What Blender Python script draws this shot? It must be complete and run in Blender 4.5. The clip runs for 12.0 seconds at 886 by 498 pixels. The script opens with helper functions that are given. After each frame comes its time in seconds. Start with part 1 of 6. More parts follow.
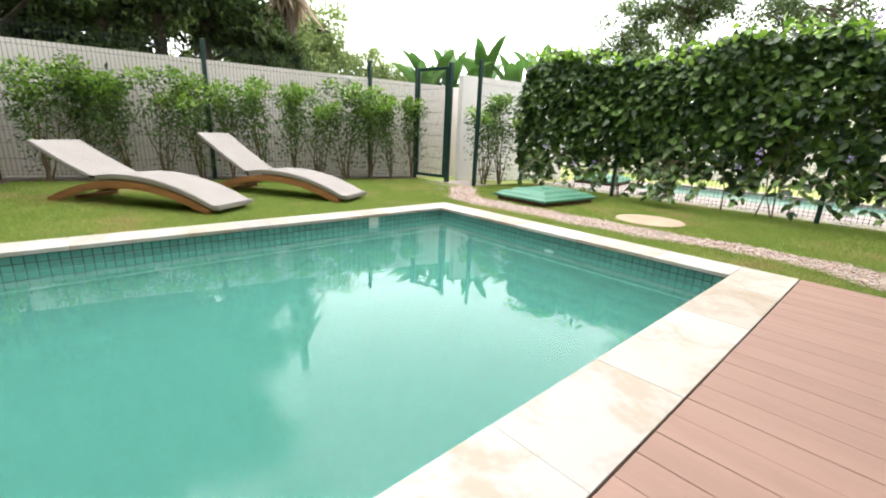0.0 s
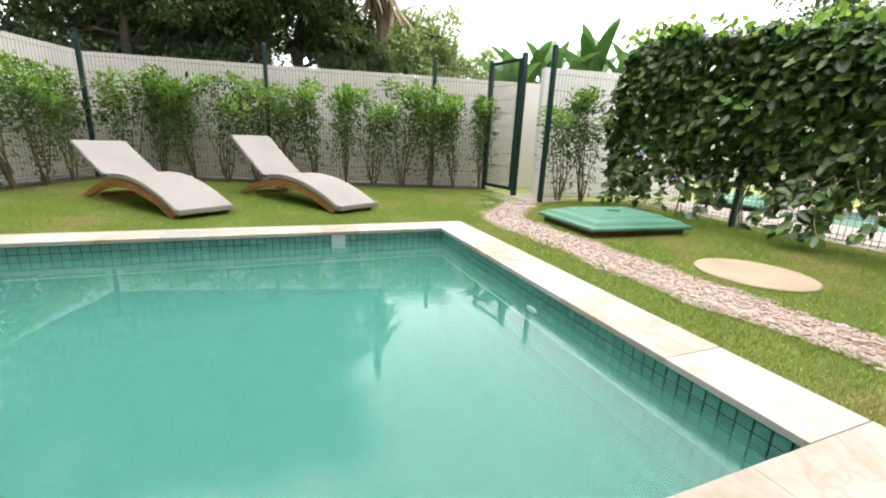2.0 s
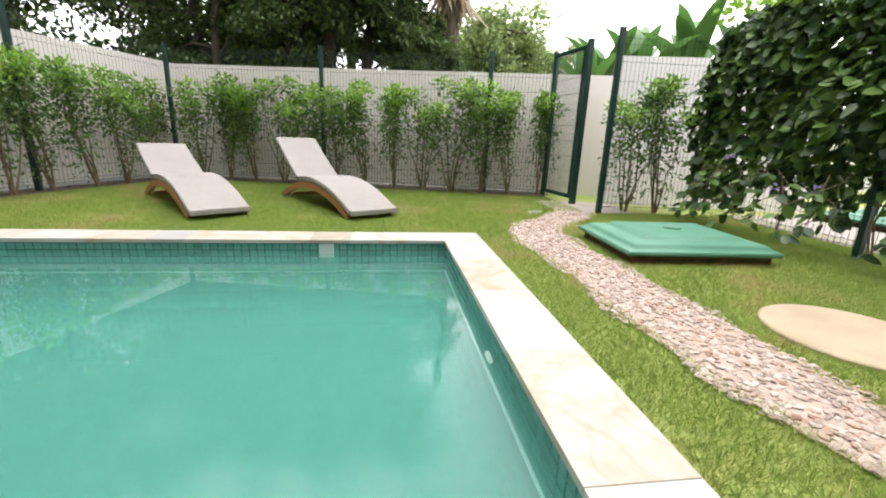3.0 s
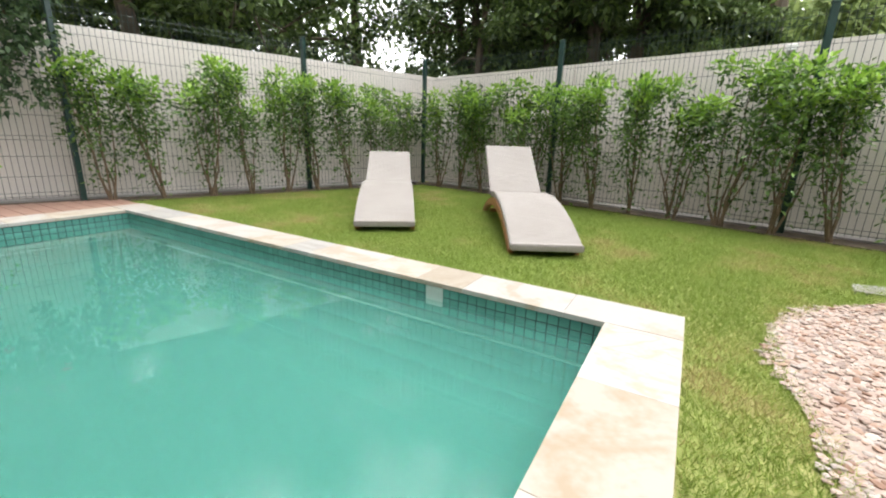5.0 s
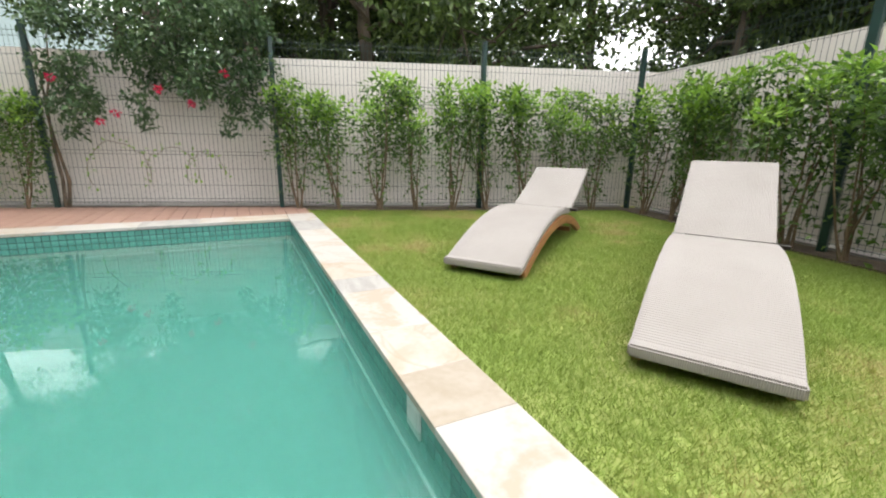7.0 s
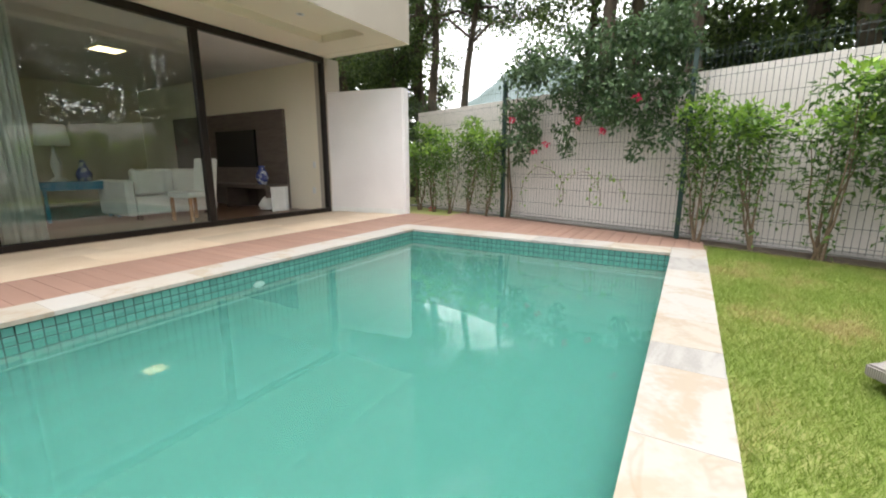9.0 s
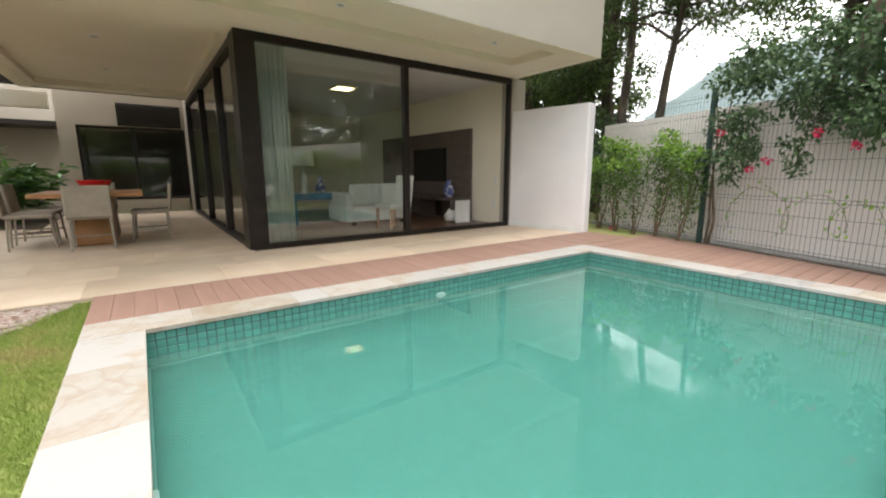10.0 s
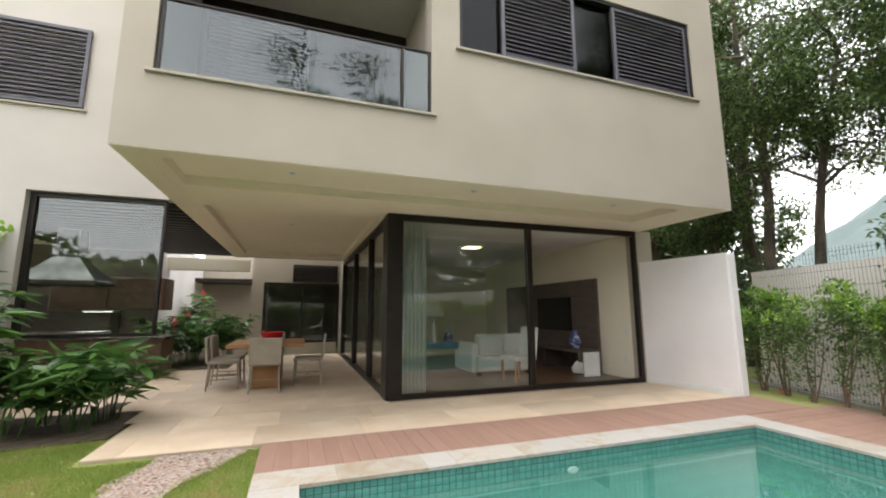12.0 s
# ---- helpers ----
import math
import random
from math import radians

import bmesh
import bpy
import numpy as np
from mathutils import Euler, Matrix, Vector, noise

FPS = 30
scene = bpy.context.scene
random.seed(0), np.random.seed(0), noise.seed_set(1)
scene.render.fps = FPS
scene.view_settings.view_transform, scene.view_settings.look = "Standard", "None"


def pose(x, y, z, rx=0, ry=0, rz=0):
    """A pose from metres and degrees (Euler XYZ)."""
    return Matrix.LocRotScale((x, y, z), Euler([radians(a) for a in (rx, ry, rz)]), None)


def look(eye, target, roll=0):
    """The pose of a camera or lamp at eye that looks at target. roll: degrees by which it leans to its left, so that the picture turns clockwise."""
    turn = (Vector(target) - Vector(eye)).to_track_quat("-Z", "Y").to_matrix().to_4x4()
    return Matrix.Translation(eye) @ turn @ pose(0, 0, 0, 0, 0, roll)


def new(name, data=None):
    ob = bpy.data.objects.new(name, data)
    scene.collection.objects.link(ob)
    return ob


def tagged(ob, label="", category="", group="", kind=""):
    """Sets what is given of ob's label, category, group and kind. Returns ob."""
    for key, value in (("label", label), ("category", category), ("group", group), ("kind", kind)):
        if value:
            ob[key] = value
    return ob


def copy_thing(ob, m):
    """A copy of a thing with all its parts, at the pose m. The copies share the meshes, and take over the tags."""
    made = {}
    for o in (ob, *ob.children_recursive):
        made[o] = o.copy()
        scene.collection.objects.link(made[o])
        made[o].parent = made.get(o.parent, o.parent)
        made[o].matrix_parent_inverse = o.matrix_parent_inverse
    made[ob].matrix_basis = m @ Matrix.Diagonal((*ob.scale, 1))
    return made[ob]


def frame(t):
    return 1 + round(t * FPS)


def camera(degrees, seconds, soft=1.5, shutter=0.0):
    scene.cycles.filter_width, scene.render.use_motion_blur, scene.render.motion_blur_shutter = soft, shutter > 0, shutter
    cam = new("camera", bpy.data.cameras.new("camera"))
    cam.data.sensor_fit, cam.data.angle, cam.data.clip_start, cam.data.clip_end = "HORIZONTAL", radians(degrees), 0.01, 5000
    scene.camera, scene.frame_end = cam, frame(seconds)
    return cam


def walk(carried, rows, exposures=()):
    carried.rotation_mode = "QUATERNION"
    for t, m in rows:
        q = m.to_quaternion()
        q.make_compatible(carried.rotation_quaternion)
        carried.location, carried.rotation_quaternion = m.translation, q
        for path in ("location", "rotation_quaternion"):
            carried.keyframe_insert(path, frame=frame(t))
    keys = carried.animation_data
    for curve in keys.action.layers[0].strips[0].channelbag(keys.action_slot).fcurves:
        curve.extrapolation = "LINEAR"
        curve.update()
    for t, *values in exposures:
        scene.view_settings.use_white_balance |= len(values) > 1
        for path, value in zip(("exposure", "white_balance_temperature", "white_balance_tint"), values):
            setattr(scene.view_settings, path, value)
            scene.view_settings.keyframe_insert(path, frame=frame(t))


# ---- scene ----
# The plan is drawn in units of K metres.
K = 1.1
cam = camera(93.8, 12.0, soft=2.0)
PATH = [
    (0, (-3.49, -0.698, 0.877), (-2.188, 0.726, 0.351), 2.7),
    (0.5, (-3.004, -0.702, 0.897), (-1.781, 0.79, 0.369), 2.5),
    (1, (-2.507, -0.671, 0.889), (-1.46, 0.949, 0.361), 2.7),
    (1.5, (-2.012, -0.638, 0.867), (-1.118, 1.076, 0.355), 2.7),
    (2, (-1.51, -0.561, 0.858), (-0.778, 1.228, 0.343), 2.8),
    (2.5, (-0.961, -0.455, 0.861), (-0.429, 1.402, 0.345), 2.4),
    (4.5, (0.131, 0.723, 0.87), (-0.539, 2.527, 0.325), 2.4),
    (5, (0.238, 1.127, 0.861), (-0.733, 2.795, 0.338), 1.9),
    (5.5, (0.278, 1.539, 0.824), (-0.951, 3.037, 0.329), 1.8),
    (6, (0.286, 1.963, 0.816), (-1.122, 3.298, 0.333), 1.5),
    (6.5, (0.258, 2.391, 0.829), (-1.319, 3.523, 0.346), 1.2),
    (8.5, (-0.088, 3.16, 0.879), (-1.981, 2.683, 0.447), 0.3),
    (9, (-0.155, 3.265, 0.873), (-1.845, 2.272, 0.475), -0.0),
    (9.5, (-0.123, 3.269, 0.918), (-1.532, 1.904, 0.528), -0.2),
    (10, (-0.087, 3.276, 1.021), (-1.238, 1.681, 0.66), 0.0),
    (10.5, (-0.048, 3.255, 1.087), (-0.985, 1.506, 0.84), -0.1),
    (11, (0.0, 3.329, 1.164), (-0.786, 1.491, 1.104), -0.2),
    (11.5, (0.034, 3.423, 1.227), (-0.664, 1.553, 1.355), -0.2),
    (12, (0.064, 3.485, 1.267), (-0.589, 1.618, 1.566), -0.2),
]
walk(cam, [(t, look(eye, target, roll)) for t, eye, target, roll in PATH],
     [(0.0, 2.62), (2.5, 2.55), (6.5, 2.52), (9.5, 2.44), (12.0, 2.28)])

# ---- world and light ----
world = bpy.data.worlds.new("overcast")
scene.world = world
world.use_nodes = True
wn = world.node_tree.nodes
sky = wn.new("ShaderNodeTexSky")
sky.sky_type = "NISHITA"
sky.sun_disc = False
sky.sun_elevation, sky.sun_rotation = radians(84), radians(20)
sky.air_density, sky.dust_density = 1.0, 1.5
soften = wn.new("ShaderNodeHueSaturation")
soften.inputs["Saturation"].default_value = 0.06
world.node_tree.links.new(sky.outputs[0], soften.inputs["Color"])
world.node_tree.links.new(soften.outputs[0], wn["Background"].inputs[0])
wn["Background"].inputs[1].default_value = 0.15

sun_data = bpy.data.lights.new("sun", "SUN")
sun_data.energy, sun_data.angle, sun_data.color = 0.3, radians(50), (1.0, 0.96, 0.9)
sun = new("sun", sun_data)
sun.matrix_world = look((0, 0, 30), (-1, -2.5, 0))


# ---- materials ----
def mat(name, col, col2=None, rough=0.6, scale=3.0, fine=60.0, bump=0.1, metal=0.0, spec=0.5, vary=0.0, stretch=(1, 1, 1), lo=0.35, hi=0.65, coat=0.0, twist=0.0):
    """Two colours mixed by coarse and fine noise, a little relief, and a shift from piece to piece."""
    m = bpy.data.materials.new(name)
    m.use_nodes = True
    n, l = m.node_tree.nodes, m.node_tree.links
    b = n["Principled BSDF"]
    col2 = col2 or tuple(c * 0.8 for c in col)
    tc, info = n.new("ShaderNodeTexCoord"), n.new("ShaderNodeObjectInfo")
    off = n.new("ShaderNodeVectorMath")
    off.operation = "MULTIPLY_ADD"
    off.inputs[1].default_value = (31, 17, 23)
    l.new(info.outputs["Random"], off.inputs[0])
    l.new(tc.outputs["Object"], off.inputs[2])
    mp = n.new("ShaderNodeMapping")
    mp.inputs["Scale"].default_value = stretch
    l.new(off.outputs[0], mp.inputs["Vector"])
    big, small = n.new("ShaderNodeTexNoise"), n.new("ShaderNodeTexNoise")
    big.inputs["Scale"].default_value, big.inputs["Detail"].default_value = scale, 5
    small.inputs["Scale"].default_value, small.inputs["Detail"].default_value = fine, 3
    big.inputs["Distortion"].default_value = twist
    for t in (big, small):
        l.new(mp.outputs[0], t.inputs["Vector"])
    add = n.new("ShaderNodeMath")
    add.operation = "MULTIPLY_ADD"
    add.inputs[1].default_value = 0.3
    l.new(small.outputs[0], add.inputs[0])
    l.new(big.outputs[0], add.inputs[2])
    rng = n.new("ShaderNodeMapRange")
    rng.inputs[1].default_value, rng.inputs[2].default_value = lo + 0.15, hi + 0.15
    l.new(add.outputs[0], rng.inputs[0])
    mix = n.new("ShaderNodeMix")
    mix.data_type = "RGBA"
    mix.inputs["A"].default_value, mix.inputs["B"].default_value = (*col, 1), (*col2, 1)
    l.new(rng.outputs[0], mix.inputs["Factor"])
    out = mix.outputs["Result"]
    if vary:
        hs, vr = n.new("ShaderNodeHueSaturation"), n.new("ShaderNodeMapRange")
        vr.inputs[3].default_value, vr.inputs[4].default_value = 1 - vary, 1 + vary
        l.new(info.outputs["Random"], vr.inputs[0])
        l.new(vr.outputs[0], hs.inputs["Value"])
        l.new(out, hs.inputs["Color"])
        out = hs.outputs[0]
    l.new(out, b.inputs["Base Color"])
    b.inputs["Roughness"].default_value, b.inputs["Metallic"].default_value = rough, metal
    b.inputs["Specular IOR Level"].default_value = spec
    b.inputs["Coat Weight"].default_value = coat
    if bump:
        bp = n.new("ShaderNodeBump")
        bp.inputs["Strength"].default_value, bp.inputs["Distance"].default_value = bump, 0.01
        l.new(add.outputs[0], bp.inputs["Height"])
        l.new(bp.outputs[0], b.inputs["Normal"])
    return m


def leaf_mat(name, dark, light, rough=0.45, glow=0.35, power=1.0):
    """Foliage: each leaf takes its own green, and lets some light through."""
    m = bpy.data.materials.new(name)
    m.use_nodes = True
    n, l = m.node_tree.nodes, m.node_tree.links
    b = n["Principled BSDF"]
    geo = n.new("ShaderNodeNewGeometry")
    pw = n.new("ShaderNodeMath")
    pw.operation = "POWER"
    pw.inputs[1].default_value = power
    l.new(geo.outputs["Random Per Island"], pw.inputs[0])
    mix = n.new("ShaderNodeMix")
    mix.data_type = "RGBA"
    mix.inputs["A"].default_value, mix.inputs["B"].default_value = (*dark, 1), (*light, 1)
    l.new(pw.outputs[0], mix.inputs["Factor"])
    l.new(mix.outputs["Result"], b.inputs["Base Color"])
    b.inputs["Roughness"].default_value = rough
    b.inputs["Specular IOR Level"].default_value = 0.4
    tr, ms = n.new("ShaderNodeBsdfTranslucent"), n.new("ShaderNodeMixShader")
    l.new(mix.outputs["Result"], tr.inputs[0])
    ms.inputs[0].default_value = glow
    l.new(b.outputs[0], ms.inputs[1])
    l.new(tr.outputs[0], ms.inputs[2])
    l.new(ms.outputs[0], n["Material Output"].inputs[0])
    return m


def pebble_mat(name, joined):
    """Stones of mixed pink, white, grey and rust tones, one tone to a stone."""
    m = bpy.data.materials.new(name)
    m.use_nodes = True
    n, l = m.node_tree.nodes, m.node_tree.links
    src = n.new("ShaderNodeNewGeometry").outputs["Random Per Island"] if joined else n.new("ShaderNodeObjectInfo").outputs["Random"]
    ramp = n.new("ShaderNodeValToRGB")
    ramp.color_ramp.interpolation = "CONSTANT"
    tones = ((0.0, (0.373, 0.289, 0.243)), (0.28, (0.296, 0.215, 0.177)), (0.46, (0.411, 0.353, 0.310)), (0.62, (0.239, 0.183, 0.155)), (0.74, (0.324, 0.215, 0.159)), (0.85, (0.210, 0.119, 0.080)), (0.92, (0.334, 0.284, 0.256)))
    el = ramp.color_ramp.elements
    while len(el) < len(tones):
        el.new(0.5)
    for e, (p, col) in zip(el, tones):
        e.position, e.color = p, (*col, 1)
    l.new(src, ramp.inputs[0])
    no, tc, mx = n.new("ShaderNodeTexNoise"), n.new("ShaderNodeTexCoord"), n.new("ShaderNodeMix")
    no.inputs["Scale"].default_value = 70
    l.new(tc.outputs["Object"], no.inputs["Vector"])
    mx.data_type, mx.blend_type = "RGBA", "OVERLAY"
    mx.inputs["Factor"].default_value = 0.35
    l.new(ramp.outputs[0], mx.inputs["A"])
    l.new(no.outputs[0], mx.inputs["B"])
    l.new(mx.outputs["Result"], n["Principled BSDF"].inputs["Base Color"])
    n["Principled BSDF"].inputs["Roughness"].default_value = 0.7
    return m


def sheet_glass(name, tint, body=0.0, body_col=(0.5, 0.5, 0.5), f0=0.04, ripple=0.0, fall=5.0):
    """A clear sheet with a mirror gloss that grows towards grazing; body is the share of milky colour in it."""
    m = bpy.data.materials.new(name)
    m.use_nodes = True
    n, l = m.node_tree.nodes, m.node_tree.links
    n.remove(n["Principled BSDF"])
    tr, gl, lw = n.new("ShaderNodeBsdfTransparent"), n.new("ShaderNodeBsdfGlossy"), n.new("ShaderNodeLayerWeight")
    df, m1, m2 = n.new("ShaderNodeBsdfDiffuse"), n.new("ShaderNodeMixShader"), n.new("ShaderNodeMixShader")
    tr.inputs[0].default_value = (*tint, 1)
    df.inputs[0].default_value = (*body_col, 1)
    gl.inputs["Roughness"].default_value = 0.0
    lw.inputs["Blend"].default_value = 0.5
    pw, fr = n.new("ShaderNodeMath"), n.new("ShaderNodeMapRange")
    pw.operation = "POWER"
    pw.inputs[1].default_value = fall
    l.new(lw.outputs["Facing"], pw.inputs[0])
    fr.inputs[3].default_value, fr.inputs[4].default_value = f0, (1.0 if f0 else 0.0)
    l.new(pw.outputs[0], fr.inputs[0])
    m1.inputs[0].default_value = body
    l.new(tr.outputs[0], m1.inputs[1])
    l.new(df.outputs[0], m1.inputs[2])
    l.new(fr.outputs[0], m2.inputs[0])
    l.new(m1.outputs[0], m2.inputs[1])
    l.new(gl.outputs[0], m2.inputs[2])
    l.new(m2.outputs[0], n["Material Output"].inputs[0])
    if ripple:
        tc, no, bp = n.new("ShaderNodeTexCoord"), n.new("ShaderNodeTexNoise"), n.new("ShaderNodeBump")
        no.inputs["Scale"].default_value, no.inputs["Detail"].default_value = 2.2, 2
        bp.inputs["Strength"].default_value, bp.inputs["Distance"].default_value = ripple, 0.02
        l.new(tc.outputs["Object"], no.inputs["Vector"])
        l.new(no.outputs[0], bp.inputs["Height"])
        l.new(bp.outputs[0], gl.inputs["Normal"])
    return m


def glow_mat(name, col, strength):
    m = bpy.data.materials.new(name)
    m.use_nodes = True
    b = m.node_tree.nodes["Principled BSDF"]
    b.inputs["Emission Color"].default_value, b.inputs["Emission Strength"].default_value = (*col, 1), strength
    return m


M_LAWN = mat("lawn_soil", (0.22, 0.29, 0.065), (0.33, 0.32, 0.12), 0.95, 1.3, 40, 0.6)
M_SOIL = mat("dark_soil", (0.05, 0.035, 0.025), (0.10, 0.075, 0.05), 0.95, 8, 70, 0.8)
M_COPING = mat("pale_quartzite", (0.385, 0.365, 0.338), (0.345, 0.288, 0.222), 0.55, 2.2, 30, 0.12, vary=0.08, lo=0.5, hi=0.66, twist=1.6)
M_COPING_GREY = mat("grey_quartzite", (0.345, 0.33, 0.31), (0.27, 0.257, 0.24), 0.55, 3.0, 40, 0.15, vary=0.08, stretch=(1, 3, 1), lo=0.42, twist=1.2)
M_COPING_TAN = mat("honey_quartzite", (0.37, 0.335, 0.285), (0.31, 0.243, 0.172), 0.55, 2.4, 36, 0.12, vary=0.08, lo=0.42, hi=0.66, twist=1.8)
M_COPING_BROWN = mat("brown_quartzite", (0.315, 0.275, 0.225), (0.265, 0.222, 0.17), 0.55, 3.0, 36, 0.12, vary=0.05, lo=0.4, hi=0.66, twist=1.2)


def veined():
    """Pale quartzite crossed by thin rusty veins."""
    m = mat("veined_quartzite", (0.385, 0.355, 0.315), (0.35, 0.29, 0.225), 0.55, 2.4, 36, 0.12, vary=0.06, lo=0.42, hi=0.66, twist=1.8)
    n, l = m.node_tree.nodes, m.node_tree.links
    b = n["Principled BSDF"]
    old = b.inputs["Base Color"].links[0].from_socket
    tc, no, info, off = n.new("ShaderNodeTexCoord"), n.new("ShaderNodeTexNoise"), n.new("ShaderNodeObjectInfo"), n.new("ShaderNodeVectorMath")
    off.operation = "MULTIPLY_ADD"
    off.inputs[1].default_value = (13, 29, 7)
    l.new(info.outputs["Random"], off.inputs[0])
    l.new(tc.outputs["Object"], off.inputs[2])
    l.new(off.outputs[0], no.inputs["Vector"])
    no.inputs["Scale"].default_value, no.inputs["Detail"].default_value, no.inputs["Distortion"].default_value = 1.9, 3, 1.6
    sub, ab, rng, mix = n.new("ShaderNodeMath"), n.new("ShaderNodeMath"), n.new("ShaderNodeMapRange"), n.new("ShaderNodeMix")
    sub.operation, ab.operation = "SUBTRACT", "ABSOLUTE"
    sub.inputs[1].default_value = 0.5
    l.new(no.outputs[0], sub.inputs[0])
    l.new(sub.outputs[0], ab.inputs[0])
    rng.inputs[1].default_value, rng.inputs[2].default_value = 0.0, 0.028
    rng.inputs[3].default_value, rng.inputs[4].default_value = 0.32, 0.0
    l.new(ab.outputs[0], rng.inputs[0])
    mix.data_type = "RGBA"
    l.new(rng.outputs[0], mix.inputs["Factor"])
    l.new(old, mix.inputs["A"])
    mix.inputs["B"].default_value = (0.26, 0.18, 0.10, 1)
    l.new(mix.outputs["Result"], b.inputs["Base Color"])
    return m


M_COPING_VEIN = veined()
M_DECK = mat("brown_plank", (0.285, 0.17, 0.13), (0.25, 0.147, 0.11), 0.62, 3, 60, 0.25, vary=0.05, stretch=(3, 0.5, 1))
M_JOINT = mat("dark_joint", (0.235, 0.142, 0.108), None, 0.9)
M_PAVE = mat("beige_paving", (0.62, 0.505, 0.38), (0.52, 0.40, 0.285), 0.5, 1.8, 40, 0.1, vary=0.13)
M_GROUT = mat("paving_grout", (0.42, 0.35, 0.25), None, 0.9)
M_TILE = mat("green_pool_tile", (0.085, 0.24, 0.21), (0.10, 0.28, 0.24), 0.18, 7, 50, 0.03, vary=0.1)
M_TILEGROUT = mat("dark_tile_grout", (0.018, 0.045, 0.04), None, 0.8)
M_WATER = sheet_glass("green_water", (0.86, 0.95, 0.93), 0.16, (0.158, 0.445, 0.38), 0.032, ripple=0.03, fall=4.6)
M_MURK = [sheet_glass("cloudy_water", (0.90, 0.965, 0.95), s, (0.158, 0.445, 0.38), 0.0) for s in (0.13, 0.18, 0.24, 0.34, 0.48, 0.88)]
M_SKIM = mat("dull_white_plastic", (0.46, 0.52, 0.49), (0.38, 0.45, 0.42), 0.4)
M_TRIM = mat("pale_green_trim", (0.34, 0.50, 0.45), (0.28, 0.44, 0.40), 0.5)
M_PLASTIC = mat("white_plastic", (0.72, 0.72, 0.70), (0.64, 0.64, 0.62), 0.4)
M_RENDER = mat("beige_render", (0.412, 0.362, 0.30), (0.376, 0.33, 0.27), 0.9, 0.9, 120, 0.15)
M_WHITEWALL = mat("white_wall_paint", (0.76, 0.725, 0.715), (0.68, 0.645, 0.64), 0.9, 0.8, 70, 0.12)
M_WINGWALL = mat("off_white_render", (0.50, 0.46, 0.425), (0.455, 0.42, 0.385), 0.9, 0.9, 110, 0.15)
M_BOUNDARY = mat("weathered_wall_paint", (0.72, 0.67, 0.635), (0.60, 0.55, 0.51), 0.9, 0.7, 50, 0.2, stretch=(1, 1, 0.35), lo=0.3, hi=0.75)
M_SOFFIT = mat("cream_soffit", (0.82, 0.75, 0.615), (0.78, 0.705, 0.57), 0.9, 0.7, 90, 0.04)
M_FRAME = mat("dark_brown_aluminium", (0.013, 0.0095, 0.008), (0.02, 0.015, 0.012), 0.4, 6, 90, 0.02, spec=0.3)
M_SLATE = mat("dark_grey_louvre", (0.075, 0.07, 0.085), (0.10, 0.095, 0.115), 0.45, 5, 80, 0.02)
M_GLASS = sheet_glass("window_glass", (0.90, 0.94, 0.92), 0.0, f0=0.10)
M_KITCHENGLASS = sheet_glass("kitchen_glass", (0.88, 0.92, 0.90), 0.0, f0=0.06)
M_SHOPGLASS = sheet_glass("balcony_glass", (0.56, 0.64, 0.66), 0.0, f0=0.085)
M_DIMGLASS = sheet_glass("dim_window_glass", (0.45, 0.48, 0.48), 0.0, f0=0.02)
M_GREENPOST = mat("green_coated_steel", (0.004, 0.027, 0.022), (0.007, 0.036, 0.03), 0.4, 6, 90, 0.02)
M_WIRE = mat("dark_green_wire", (0.012, 0.03, 0.027), (0.02, 0.04, 0.035), 0.5, 9, 90, 0.0)
M_LID = mat("green_fibreglass", (0.06, 0.185, 0.12), (0.08, 0.215, 0.145), 0.45, 3, 60, 0.1)
M_LIDBASE = mat("rusty_brick_curb", (0.16, 0.075, 0.045), (0.07, 0.04, 0.03), 0.9, 9, 60, 0.4)
M_SLAB = mat("tan_concrete", (0.36, 0.28, 0.195), (0.30, 0.23, 0.16), 0.85, 3, 70, 0.2)
M_CONCRETE = mat("grey_concrete", (0.34, 0.325, 0.31), (0.25, 0.24, 0.23), 0.9, 4, 70, 0.2)
M_STONE = mat("dull_grey_stone", (0.24, 0.235, 0.20), (0.17, 0.165, 0.14), 0.9, 5, 70, 0.2)
M_TEAK = mat("orange_teak", (0.37, 0.165, 0.065), (0.26, 0.11, 0.045), 0.5, 4, 60, 0.1, stretch=(1, 8, 8))
M_BARK = mat("grey_bark", (0.11, 0.085, 0.06), (0.05, 0.04, 0.03), 0.95, 6, 40, 0.6, stretch=(1, 1, 0.3))
M_STEM = mat("shrub_stem", (0.20, 0.14, 0.09), (0.11, 0.08, 0.05), 0.9, 9, 60, 0.3)
M_SHRUB = leaf_mat("shrub_leaf", (0.036, 0.08, 0.022), (0.18, 0.30, 0.07), 0.4, 0.4, 1.2)
M_SHRUBTOP = leaf_mat("young_shrub_leaf", (0.14, 0.29, 0.035), (0.34, 0.52, 0.08), 0.35)
M_VINE = leaf_mat("vine_leaf", (0.02, 0.05, 0.015), (0.155, 0.265, 0.055), 0.40, 0.3, 1.75)
M_BOUG = leaf_mat("climber_leaf", (0.035, 0.07, 0.03), (0.12, 0.19, 0.08), 0.4)
M_TREE = leaf_mat("tree_leaf", (0.028, 0.052, 0.016), (0.14, 0.205, 0.055), 0.42, 0.34, 1.4)
M_TREEPALE = leaf_mat("pale_tree_leaf", (0.17, 0.24, 0.08), (0.38, 0.46, 0.19), 0.5, 0.45)
M_PLANT = leaf_mat("ginger_leaf", (0.028, 0.078, 0.02), (0.16, 0.31, 0.065), 0.3, 0.35, 1.4)
M_BANANA = leaf_mat("banana_leaf", (0.06, 0.15, 0.035), (0.15, 0.28, 0.075), 0.4)
